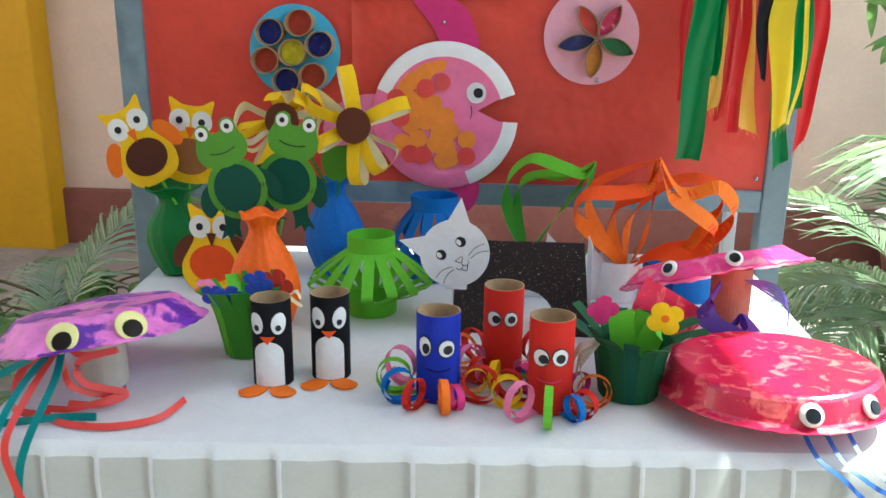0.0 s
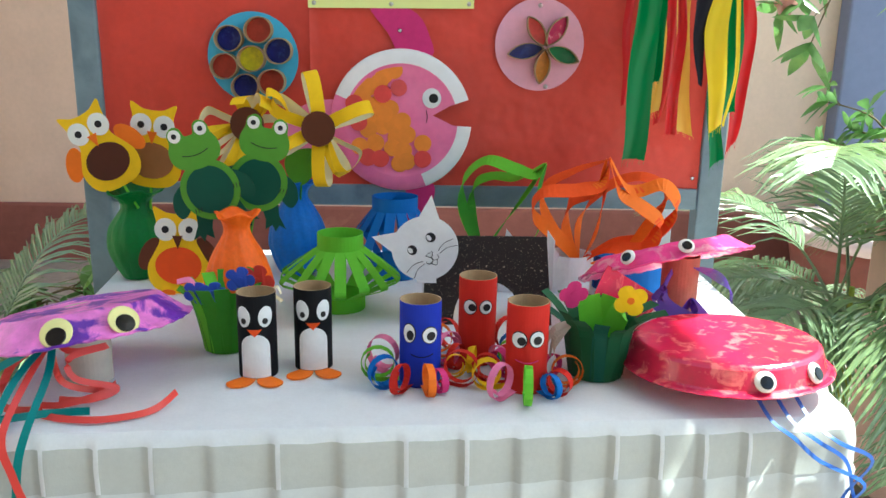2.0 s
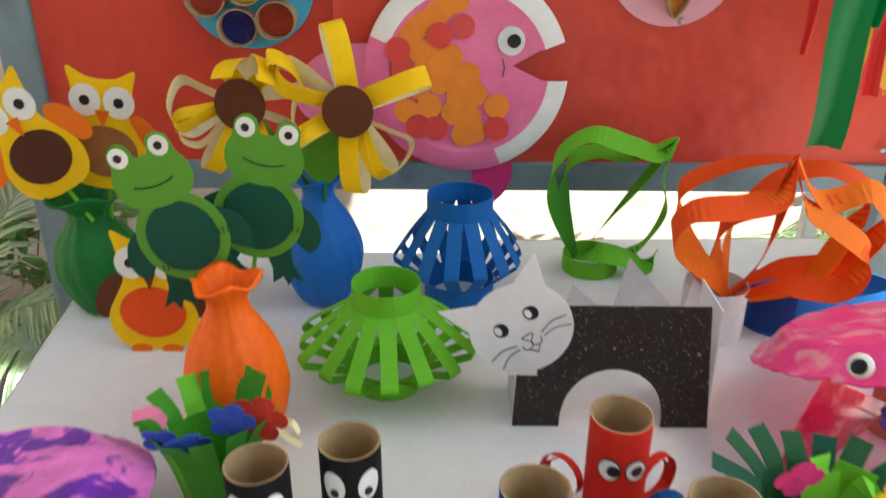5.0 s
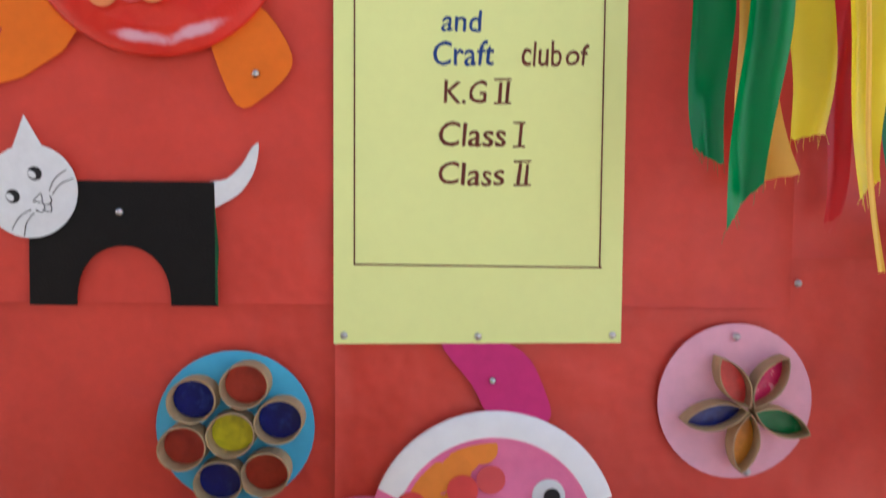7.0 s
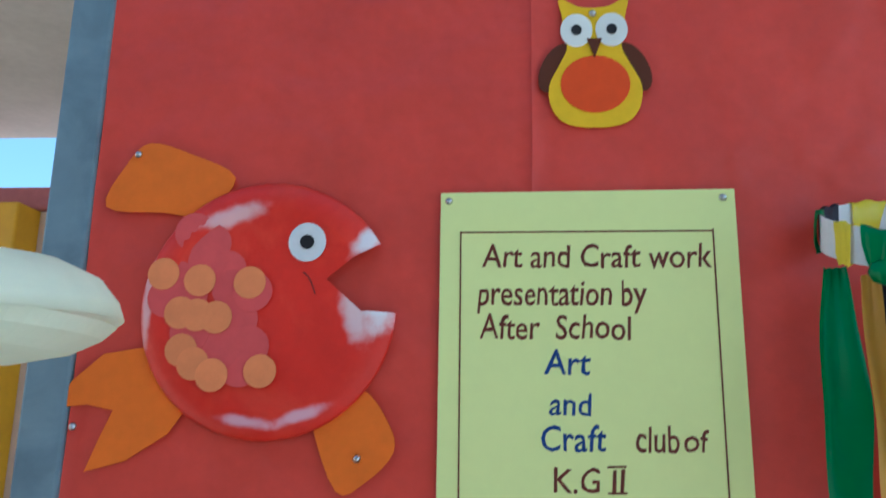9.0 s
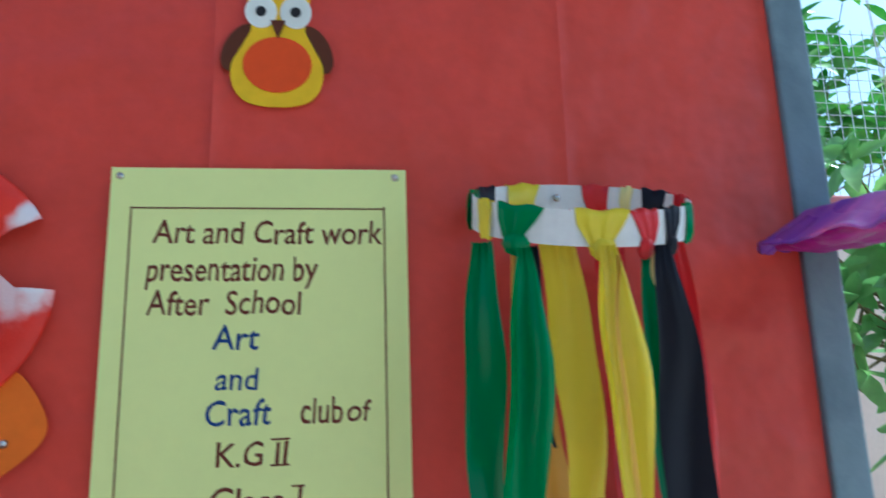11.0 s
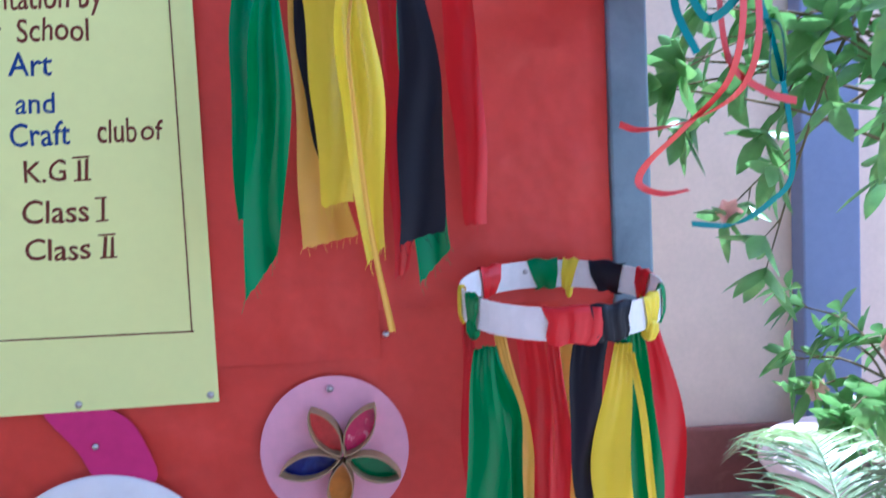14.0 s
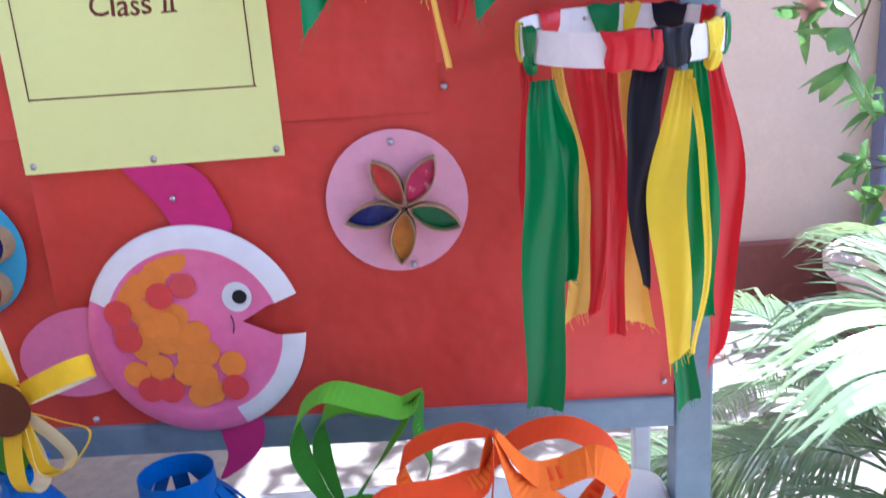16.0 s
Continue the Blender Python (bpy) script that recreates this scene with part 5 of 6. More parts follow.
def tablecloth():
    cl = thing("tablecloth", pose(0, 0, TZ), "white cotton tablecloth with a pleated skirt", "tablecloth")
    pts = ring_points(0.0, 0.0045)
    bm = bmesh.new()
    s, rings = 0.0, []
    depth = [0.0, -0.004, -0.012, -0.03, -0.058, -0.062, -0.075, -0.11, -0.18, -0.28, -0.40, -(TZ - GZ) + 0.02]
    for i, (p, d) in enumerate(pts):
        s = i * 0.0045
        row = []
        for k, z in enumerate(depth):
            fall = min(1, max(0, (-z - 0.006) / 0.01)) * (0.5 if z > -0.06 else 0.8)
            ph = s / 0.052 + 0.35 * math.sin(s * 9)
            fold = ph - math.floor(ph)
            soft = min(1, max(0, (-z - 0.05) / 0.12))
            pleat = 0.015 * ((1 - soft) * (0.9 - 0.9 * fold / 0.94 + 0.12 * math.sin(math.pi * fold) if fold < 0.94 else 0.9 * (fold - 0.94) / 0.06) + soft * (0.5 + 0.5 * math.cos(2 * math.pi * fold + 1.4 * math.sin(s * 17))))
            out = [-0.006, -0.0015, 0.001, 0.002][k] if k < 4 else 0.002
            out += pleat * fall + 0.010 * min(1, -z / 0.4) * math.sin(s * 30 + 1.5 * math.sin(s * 7))
            row.append(bm.verts.new((p.x + d.x * out, p.y + d.y * out, z + (0.0012 * noise.noise((s * 40, k, 0)) if k > 1 else 0))))
        rings.append(row)
    for i, (a, b) in enumerate(zip(rings, rings[1:] + rings[:1])):
        ph = (i * 0.0045) / 0.052 + 0.35 * math.sin(i * 0.0045 * 9)
        fold = ph - math.floor(ph)
        for k in range(len(depth) - 1):
            f = bm.faces.new((a[k], b[k], b[k + 1], a[k + 1]))
            # below the header the faces take the cotton greyed for shade
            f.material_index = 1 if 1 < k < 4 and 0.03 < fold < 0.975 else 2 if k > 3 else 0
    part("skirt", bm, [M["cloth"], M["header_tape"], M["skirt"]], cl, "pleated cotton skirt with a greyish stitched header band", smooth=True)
    bm = bmesh.new()
    c = sum(CORNERS, Vector((0, 0))) / 4
    n = 24
    rings = []
    inner = [p - d * 0.006 for p, d in ring_points(0.0, 0.0045)]
    for k in range(n + 1):
        f = k / n
        ring = []
        for p in inner[::3]:
            q = c + (p - c) * f
            w = 0.0007 * noise.noise((q.x * 9, q.y * 9, 2)) + 0.0004 * noise.noise((q.x * 26, q.y * 22, 5))
            ring.append(bm.verts.new((q.x, q.y, -0.0006 + w * (f < 0.99))))
        rings.append(ring)
    for a, b in zip(rings, rings[1:]):
        for i in range(len(a)):
            j = (i + 1) % len(a)
            bm.faces.new((a[i], b[i], b[j], a[j]))
    bmesh.ops.remove_doubles(bm, verts=bm.verts, dist=1e-5)
    part("top_cloth", bm, M["cloth"], cl, "slightly creased white top", smooth=True)


tablecloth()


# ---- vases ----
def vase(at, label, m, prof, ribs, lip, group="wrapped vases"):
    v = thing("vase", at, label, "vase", group)
    pts = [(p.x, p.y) for p in curve(prof, 5)]
    outer = pts + [(pts[-1][0] - 0.0022, pts[-1][1] + 0.0006)] + [(max(r - 0.0025, 0.002), z) for r, z in pts[::-1][1:14]]

    def wob(a, r, z):
        k = 0.018 * math.cos(ribs * a + z * 55) + 0.010 * math.cos(ribs * 2.3 * a - z * 90)
        top = max(0, (z - lip) / 0.02)
        return r * (1 + k + min(top, 1) * 0.10 * math.sin(3 * a + 1) + min(top, 1) * 0.05 * math.sin(8 * a)), z + min(top, 1) * 0.004 * math.sin(4 * a)
    part("body", lathe([(0.0, 0.0)] + outer, 84, wob), M[m], v, smooth=True)
    r, z = pts[-1]
    part("frilled_lip", lathe([(r - 0.004, z - 0.004), (r + 0.001, z - 0.001), (r + 0.0012, z + 0.001), (r - 0.002, z + 0.0012)], 84, wob), M[m], v, smooth=True)
    return v


vase(pose(-0.3940, 1.2680, TZ), "bottle green wrapped vase with a flared mouth", "vase_green",
     [(0.024, 0.001), (0.029, 0.010), (0.040, 0.034), (0.0445, 0.058), (0.040, 0.082), (0.026, 0.102), (0.021, 0.113), (0.025, 0.124), (0.040, 0.138)], 14, 0.122)
vase(pose(-0.1860, 1.0460, TZ), "bright orange wrapped vase with a frilled mouth", "vase_orange",
     [(0.026, 0.001), (0.034, 0.012), (0.0425, 0.038), (0.0425, 0.062), (0.034, 0.092), (0.022, 0.114), (0.0165, 0.127), (0.018, 0.137), (0.026, 0.149)], 16, 0.134)
vase(pose(-0.1500, 1.2910, TZ), "blue wrapped vase with a narrow neck", "vase_blue",
     [(0.024, 0.001), (0.032, 0.012), (0.042, 0.038), (0.0455, 0.060), (0.040, 0.086), (0.026, 0.112), (0.0175, 0.126), (0.019, 0.138), (0.027, 0.149)], 15, 0.138)


# ---- sunflowers ----
def sunflower(at, label, petals, stem):
    f = thing("paper_sunflower", at, label, "paper flower", "paper sunflowers")
    part("heart", flat(ell(0, 0, 0.0245, 0.0255, 30), 0.0016, -0.0185), M["brown"], f, "brown paper middle")
    part("heart_back", flat(ell(0, 0, 0.015, 0.015, 20), 0.017, -0.0015), M["yellow"], f)
    for deg, ln, curl, wd, turn in petals:
        c, s = math.cos(radians(deg)), math.sin(radians(deg))
        loop = [(0.014, -0.006), (0.036, -0.014 - curl * 0.5), (ln * 0.78, -0.019 - curl), (ln * 0.97, -0.013 - curl * 0.6), (ln, -0.002), (ln * 0.9, 0.006 + curl * 0.3), (ln * 0.6, 0.006), (0.016, -0.002)]
        spin = Matrix.Rotation(radians(turn), 3, Vector((c, 0, s)))
        path = [spin @ Vector((c * q, y, s * q)) for q, y in [(p.x, p.y) for p in curve(loop, 6)]]
        part("petal", strip(path, wd, spin @ Vector((-s, 0, c)), 0.0005, two=True), [M["yellow"], M["cream"]], f, smooth=False)
    part("stem", rod([Vector((0, 0.002, 0)), Vector((stem[0] * 0.5, stem[1] * 0.6, stem[2] * 0.5)), Vector(stem)], 0.0025), M["green"], f)
    return f


sunflower(pose(-0.1040, 1.2380, 0.996), "yellow paper strip sunflower with a brown middle",
          [(101, 0.082, 0.0, 0.021, 22), (21, 0.082, 0.0, 0.020, -20), (-86, 0.086, 0.0, 0.021, 18), (-40, 0.074, 0.020, 0.017, 58), (-60, 0.076, 0.004, 0.018, 14), (176, 0.054, 0.016, 0.020, -52), (148, 0.078, 0.006, 0.020, -26), (-148, 0.066, 0.004, 0.018, 12)], (-0.04, 0.05, -0.10))
sunflower(pose(-0.2080, 1.2460, 1.000), "yellow paper strip sunflower, partly hidden, with curled petals",
          [(172, 0.070, 0.020, 0.020, -48), (97, 0.040, 0.020, 0.021, -8), (62, 0.046, 0.018, 0.018, 24), (20, 0.060, 0.022, 0.020, -54), (238, 0.080, 0.0, 0.019, -24), (207, 0.072, 0.010, 0.012, 40), (218, 0.074, 0.008, 0.010, 50), (264, 0.07, 0.0, 0.018, 10), (-40, 0.058, 0.010, 0.018, 40)], (0.05, 0.05, -0.11))
lf = thing("paper_leaf", pose(-0.1380, 1.2680, 0.905), "rounded green paper leaf standing in the blue vase", "paper leaf")
part("leaf_blade", flat([(p.x, p.y) for p in curve([(0.0, 0.0), (0.018, 0.016), (0.030, 0.042), (0.022, 0.056), (-0.006, 0.054), (-0.024, 0.040), (-0.020, 0.014)], 5, True)], 0.0008), M["green"], lf)
part("leaf_stem", rod([Vector((0, 0.001, 0.01)), Vector((-0.004, 0.01, -0.03))], 0.0016), M["grass"], lf)


# ---- paper lanterns ----
def lantern(at, label, m, dark, r_top, z_top, h_ring, r_mid, z_mid, r_bot, h_bot, n, wd):
    o = thing("paper_lantern", at, label, "paper lantern", "cut paper lanterns")
    part("top_ring", tube(r_top, h_ring, 0.0008, 40, z_top - h_ring), M[m], o)
    part("bottom_ring", tube(r_bot, h_bot, 0.0008, 40, 0.0005), M[m], o)
    rr = random.Random(n)
    for i in range(n):
        a = 2 * math.pi * i / n + 0.1
        c, s = math.cos(a), math.sin(a)
        rm = r_mid * rr.uniform(0.95, 1.04)
        zm = z_mid + rr.uniform(-0.004, 0.004)
        seg = [(r_top, z_top - h_ring + 0.001), (r_top + (rm - r_top) * 0.5, zm + (z_top - h_ring - zm) * 0.56), (rm * 0.985, zm + 0.003), (rm, zm), (rm * 0.985, zm - 0.003), (r_bot + (rm - r_bot) * 0.45, h_bot + (zm - h_bot) * 0.40), (r_bot, h_bot - 0.001)]
        path = [Vector((c * q, s * q, z)) for q, z in seg]
        part("slat", strip(path, wd, Vector((-s, c, 0)), 0.0006), M[m], o)
    return o


lantern(pose(-0.0640, 1.1240, TZ), "bright green cut paper lantern squashed wide", "lime", "grass", 0.032, 0.108, 0.022, 0.084, 0.044, 0.034, 0.022, 16, 0.0150)
lantern(pose(0.0040, 1.2940, TZ), "blue cut paper lantern with folded slats", "blue", "blue", 0.036, 0.129, 0.022, 0.072, 0.056, 0.040, 0.028, 14, 0.0160)


# ---- tube animals ----
def penguin(at, label):
    p = thing("tube_penguin", at, label, "paper penguin", "tube penguins")
    r = 0.0212
    part("tube", lathe([(r, 0), (r, 0.095), (r - 0.0012, 0.095), (r - 0.0014, 0.0), (r, 0)], 40, index=lambda a, k: 1 if k > 0 else 0), [M["tube_black"], M["card"]], p, "black covered cardboard tube")
    bib = [(-0.0165, 0.002), (0.0165, 0.002)] + [(0.0165 * math.cos(a), 0.036 + 0.016 * math.sin(a)) for a in np.linspace(0, math.pi, 16)]
    part("belly", patch(bib, r, (0, 0.026)), M["white"], p)
    for s in (-1, 1):
        e = part("eye", patch(ell(s * 0.0125, 0.0715, 0.0082, 0.0118, 22, -s * 8), r, (s * 0.0125, 0.0715)), M["white"], p)
        part("pupil", patch(ell(s * 0.0115, 0.0668, 0.0031, 0.0034, 12), r, (s * 0.0115, 0.0668), 0.0012, 2), M["ink_black"], e)
    part("beak", patch([(-0.0075, 0.0575), (0.0075, 0.0575), (0.0, 0.0495)], r, (0, 0.055), 0.0014), M["orange_deep"], p)
    for s in (-1, 1):
        foot = [(p_.x * s, p_.y) for p_ in curve([(0.002, -0.010), (0.014, -0.014), (0.030, -0.030), (0.024, -0.043), (0.010, -0.042), (0.0015, -0.028)], 4, True)]
        bm = bmesh.new()
        lo_ = [bm.verts.new((x, y, 0.0004)) for x, y in foot]
        hi_ = [bm.verts.new((x, y, 0.0012 + 0.0008 * (-y / 0.04) ** 2)) for x, y in foot]
        bm.faces.new(hi_)
        bm.faces.new(lo_[::-1])
        for i in range(len(foot)):
            j = (i + 1) % len(foot)
            bm.faces.new((lo_[i], lo_[j], hi_[j], hi_[i]))
        part("foot", bm, M["orange"], p)
    return p


penguin(pose(-0.1305, 0.8900, TZ, 0, 0, 4), "black and white cardboard tube penguin with orange feet")
penguin(pose(-0.0725, 0.9140, TZ, 0, 0, 8), "black and white tube penguin standing a step behind")

CURLS = ["tube_red", "yellow", "pink", "lime", "blue", "tube_red", "orange", "magenta"]


def octopus(at, label, m, h, eyes, seed, n=9, smile=True):
    o = thing("tube_octopus", at, label, "paper octopus", "tube octopuses")
    r = 0.0222
    part("tube", lathe([(r, 0), (r, h), (r - 0.0012, h), (r - 0.0014, 0.0), (r, 0)], 40, wob=lambda a, q, z: (q * (1 + 0.02 * math.sin(2 * a + seed)), z), index=lambda a, k: 1 if k > 0 else 0), [M[m], M["card"]], o, "paper-covered cardboard tube")
    for u, z, w, hh, dx, dz in eyes:
        rim_ = part("eye_rim", patch(ell(u, z, w + 0.0011, hh + 0.0011, 22), r * 1.02, (u, z)), M["ink_black"], o)
        part("eye", patch(ell(u, z, w, hh, 22), r * 1.02, (u, z), 0.0011), M["white"], rim_)
        part("pupil", patch(ell(u + dx, z + dz, w * 0.60, hh * 0.56, 14), r * 1.02, (u + dx, z + dz), 0.0017, 2), M["ink_black"], rim_)
    if smile:
        part("smile", rod([Vector(((r * 1.02 + 0.0006) * math.sin(u / r), -(r * 1.02 + 0.0006) * math.cos(u / r), 0.036 + 18 * u * u)) for u in np.linspace(-0.012, 0.012, 9)], 0.0006, 5), M["tube_black" if m == "royal" else "magenta"], o)
    rr = random.Random(seed)
    for i in range(n):
        a = radians(-90 + (i - (n - 1) / 2) * 300 / n + rr.uniform(-8, 8))
        c, s = math.cos(a), math.sin(a)
        cr = rr.uniform(0.0140, 0.0225)
        ox = 0.025 + cr
        turns = rr.uniform(1.15, 1.5)
        path = [Vector((c * 0.020, s * 0.020, 0.003))]
        for k in range(22):
            t = k / 21
            q = -math.pi / 2 + t * turns * 2 * math.pi
            rad = cr * (1 - 0.30 * t)
            path.append(Vector((c * (ox + rad * math.cos(q)), s * (ox + rad * math.cos(q)), cr + 0.0008 + rad * math.sin(q))))
        part("tentacle", strip(path, 0.0080, Vector((-s, c, rr.uniform(-0.35, 0.35))), 0.0005), M[CURLS[(i + seed) % len(CURLS)]], o)
    return o


octopus(pose(0.0495, 0.8720, TZ, 0, 0, 6), "royal blue cardboard tube octopus with curled paper tentacles", "royal", 0.094, [(-0.0145, 0.062, 0.0066, 0.0100, 0.0018, -0.002), (0.0085, 0.060, 0.0082, 0.0086, 0.0008, -0.001)], 2)
octopus(pose(0.1150, 0.9360, TZ, 0, 0, -3), "red cardboard tube octopus standing behind, rainbow curled tentacles", "tube_red", 0.103, [(-0.009, 0.071, 0.0072, 0.0080, 0.003, 0.0), (0.0095, 0.071, 0.0070, 0.0076, 0.0005, 0.0)], 5, smile=False)
octopus(pose(0.1640, 0.8580, TZ, 0, 0, -6), "red cardboard tube octopus with a smile and curled tentacles", "tube_red", 0.098, [(-0.009, 0.061, 0.0078, 0.0084, 0.003, -0.001), (0.0105, 0.062, 0.0078, 0.0084, 0.000, -0.001)], 7)


# ---- flower pots ----
def blossom(parent, at, r, m, mid="yellow", petals=5):
    pts = []
    for i in range(60):
        a = 2 * math.pi * i / 60
        q = r * (0.55 + 0.45 * abs(math.cos(a * petals / 2)) ** 0.45)
        pts.append((q * math.cos(a), q * math.sin(a)))
    b = part("blossom", flat(pts, 0.0008, bend=-4.0), M[m], parent, at=at)
    part("blossom_middle", flat(ell(0, 0, r * 0.22, r * 0.22, 14), 0.0012, -0.001), M[mid], b)
    return b


def fringe_pot(at, label, m, inner, r0, r1, h, n, flare, seed, lean=1.0):
    o = thing("paper_flower_pot", at, label, "paper pot", "fringed paper pots")
    part("cup", lathe([(0, 0.001), (r0, 0.0), (r0 + (r1 - r0) * 0.7, h * 0.72), (r0 + (r1 - r0) * 0.66, h * 0.72), (r0 - 0.001, 0.002), (0, 0.002)], 36), M[m], o)
    rr = random.Random(seed)
    for i in range(n):
        a = 2 * math.pi * i / n + rr.uniform(-0.06, 0.06)
        c, s = math.cos(a), math.sin(a)
        f = flare * rr.uniform(0.4, 1.2)
        hh = h * rr.uniform(0.92, 1.12)
        seg = [(r0 + 0.0008, 0.001), (r0 + (r1 - r0) * 0.45 + 0.001, h * 0.45), (r1 + 0.0015, h * 0.8), (r1 + 0.003 + f, hh)]
        path = [Vector((c * q, s * q, z)) for q, z in [(p.x, p.y) for p in curve(seg, 3)]]
        part("fringe_leaf", strip(path, 2 * math.pi * r1 / n * 0.95, Vector((-s, c, rr.uniform(-0.15, 0.15))), 0.0006), M[m if rr.random() < 0.85 else inner], o)
    return o


gp = fringe_pot(pose(-0.1840, 0.9660, TZ), "green fringed paper pot with blue and red paper flowers", "grass", "lime", 0.024, 0.038, 0.080, 14, 0.012, 3)
blossom(gp, pose(0.026, -0.030, 0.094, 10, 0, 0), 0.0175, "bloom_blue", "bloom_blue")
blossom(gp, pose(-0.004, -0.042, 0.083, 30, 0, 20), 0.0170, "bloom_blue", "bloom_blue")
blossom(gp, pose(-0.022, -0.036, 0.080, 20, 10, 0), 0.0165, "bloom_blue", "bloom_blue")
blossom(gp, pose(0.044, -0.020, 0.090, 6, 0, -8), 0.021, "bloom_red", "bloom_red")
streamer(gp, [(-0.030, -0.01, 0.075), (-0.036, -0.014, 0.088), (-0.050, -0.018, 0.087)], 0.010, "pink", (0, 1, 0.4))
streamer(gp, [(0.050, -0.01, 0.070), (0.064, -0.016, 0.082), (0.070, -0.018, 0.074)], 0.006, "cream", (0, 1, 0.4))
streamer(gp, [(0.048, -0.014, 0.078), (0.060, -0.02, 0.074), (0.072, -0.022, 0.066)], 0.006, "cream", (0, 1, 0.4))
dp = fringe_pot(pose(0.2480, 0.8980, TZ), "dark green fringed paper pot with pink and yellow flowers", "pot_green", "dark_green", 0.0285, 0.040, 0.078, 15, 0.028, 8)
for k, (x, y, rz) in enumerate(((-0.012, -0.012, 10), (0.012, 0.0, -20), (0.0, 0.016, 40), (0.020, -0.012, -45))):
    part("lime_leaf", strip(curve([Vector((x * 0.5, y * 0.5, 0.04)), Vector((x, y, 0.075)), Vector((x * 1.3, y * 1.2, 0.096 - 0.006 * k))], 4), 0.026, Vector((math.cos(radians(rz)), math.sin(radians(rz)), 0)), 0.0006), M["lime"], dp)
blossom(dp, pose(-0.034, -0.022, 0.100, 12, 0, 10), 0.0165, "magenta", "magenta", 4)
blossom(dp, pose(0.025, -0.036, 0.098, 8, -30, -8), 0.0185, "yellow", "orange", 4)
for k in range(3):
    streamer(dp, [(-0.036, -0.020, 0.066), (-0.054, -0.030 - 0.004 * k, 0.062 - 0.008 * k), (-0.066 + 0.008 * k, -0.036, 0.044 - 0.010 * k)], 0.009, "beige", (0, 1, 0.5))


# ---- curled paper plants behind ----
def loop_plant(at, label, name, cup, cup_r, cup_h, loops, wd, m, m2):
    o = thing(name, at, label, "paper plant", "curled paper plants")
    part("cup", tube(cup_r, cup_h, 0.001, 36), M[cup], o)
    for pts, w in loops:
        path = curve([Vector(p) for p in pts], 7)
        k = len(path)
        side = []
        for i, p in enumerate(path):
            side.append(Vector((0.35 + 0.3 * math.sin(i * 0.3), 0.8, 0.40)))
        wl = [1.3 * w * min(1.0, 0.2 + 4 * min(i, k - 1 - i) / k) for i in range(k)]
        part("paper_loop", strip(path, wl, side, 0.0006, two=True), [M[m], M[m2]], o)
    return o


loop_plant(pose(0.166, 1.375, TZ), "green curled paper plant in a pale green cup", "curled_paper_plant", "lime", 0.034, 0.022, [
    ([(-0.020, -0.005, 0.015), (-0.050, -0.015, 0.09), (-0.052, -0.02, 0.145), (-0.018, -0.03, 0.180), (0.030, -0.03, 0.168), (0.066, -0.03, 0.158), (0.082, -0.03, 0.178)], 0.022),
    ([(-0.016, 0.005, 0.015), (-0.036, 0.01, 0.09), (-0.030, 0.01, 0.135), (0.000, 0.005, 0.150), (0.040, -0.01, 0.150), (0.080, -0.028, 0.176)], 0.020),
    ([(-0.015, -0.005, 0.015), (0.010, -0.01, 0.06), (0.050, -0.015, 0.120), (0.081, -0.03, 0.174)], 0.014),
    ([(0.020, 0.0, 0.012), (0.060, 0.0, 0.030), (0.084, -0.005, 0.080), (0.074, -0.02, 0.130), (0.082, -0.03, 0.175)], 0.018),
    ([(-0.018, 0.0, 0.015), (0.000, -0.02, 0.030), (0.030, -0.02, 0.026), (0.060, -0.02, 0.014), (0.080, -0.01, 0.030)], 0.024)], 0.02, "lime", "grass")
loop_plant(pose(0.272, 1.225, TZ), "orange curled paper plant rising from a white paper cup", "curled_paper_plant", "white", 0.033, 0.058, [
    ([(0.015, -0.005, 0.040), (-0.020, -0.03, 0.085), (-0.064, -0.045, 0.125), (-0.055, -0.055, 0.158), (0.000, -0.05, 0.163), (0.034, -0.04, 0.172), (0.046, -0.03, 0.208)], 0.024),
    ([(0.015, 0.0, 0.040), (-0.010, -0.01, 0.095), (-0.006, -0.02, 0.140), (0.030, -0.025, 0.160), (0.040, -0.03, 0.205)], 0.022),
    ([(0.018, 0.005, 0.045), (0.060, 0.005, 0.070), (0.120, -0.005, 0.085), (0.155, -0.01, 0.130), (0.130, -0.015, 0.165), (0.080, -0.02, 0.158), (0.046, -0.03, 0.204)], 0.024),
    ([(0.015, -0.01, 0.045), (0.050, -0.04, 0.075), (0.100, -0.055, 0.080), (0.118, -0.055, 0.115), (0.090, -0.045, 0.140), (0.060, -0.035, 0.160), (0.044, -0.03, 0.207)], 0.024),
    ([(0.015, 0.010, 0.045), (0.020, 0.04, 0.10), (0.060, 0.05, 0.15), (0.110, 0.04, 0.170), (0.146, 0.02, 0.150), (0.120, 0.0, 0.110), (0.080, -0.02, 0.066), (0.030, -0.015, 0.045)], 0.020),
    ([(0.018, 0.0, 0.045), (0.032, -0.02, 0.090), (0.040, -0.03, 0.150), (0.045, -0.03, 0.206)], 0.016),
    ([(0.015, -0.005, 0.045), (-0.030, 0.02, 0.10), (-0.040, 0.03, 0.150), (0.004, 0.02, 0.180), (0.045, -0.03, 0.204)], 0.018)], 0.022, "orange_deep", "orange")
bl = thing("paper_loop_ring", pose(0.378, 1.240, TZ), "wide blue paper strip bent into an oval ring", "paper ring")
bp_ = [Vector((0.074 * math.cos(a) * (1 + 0.12 * math.cos(a)), 0.038 * math.sin(a), 0.0265)) for a in np.linspace(0, 2 * math.pi, 49)]
part("band", strip(bp_, 0.052, Vector((0, 0, 1)), 0.001), M["blue"], bl)
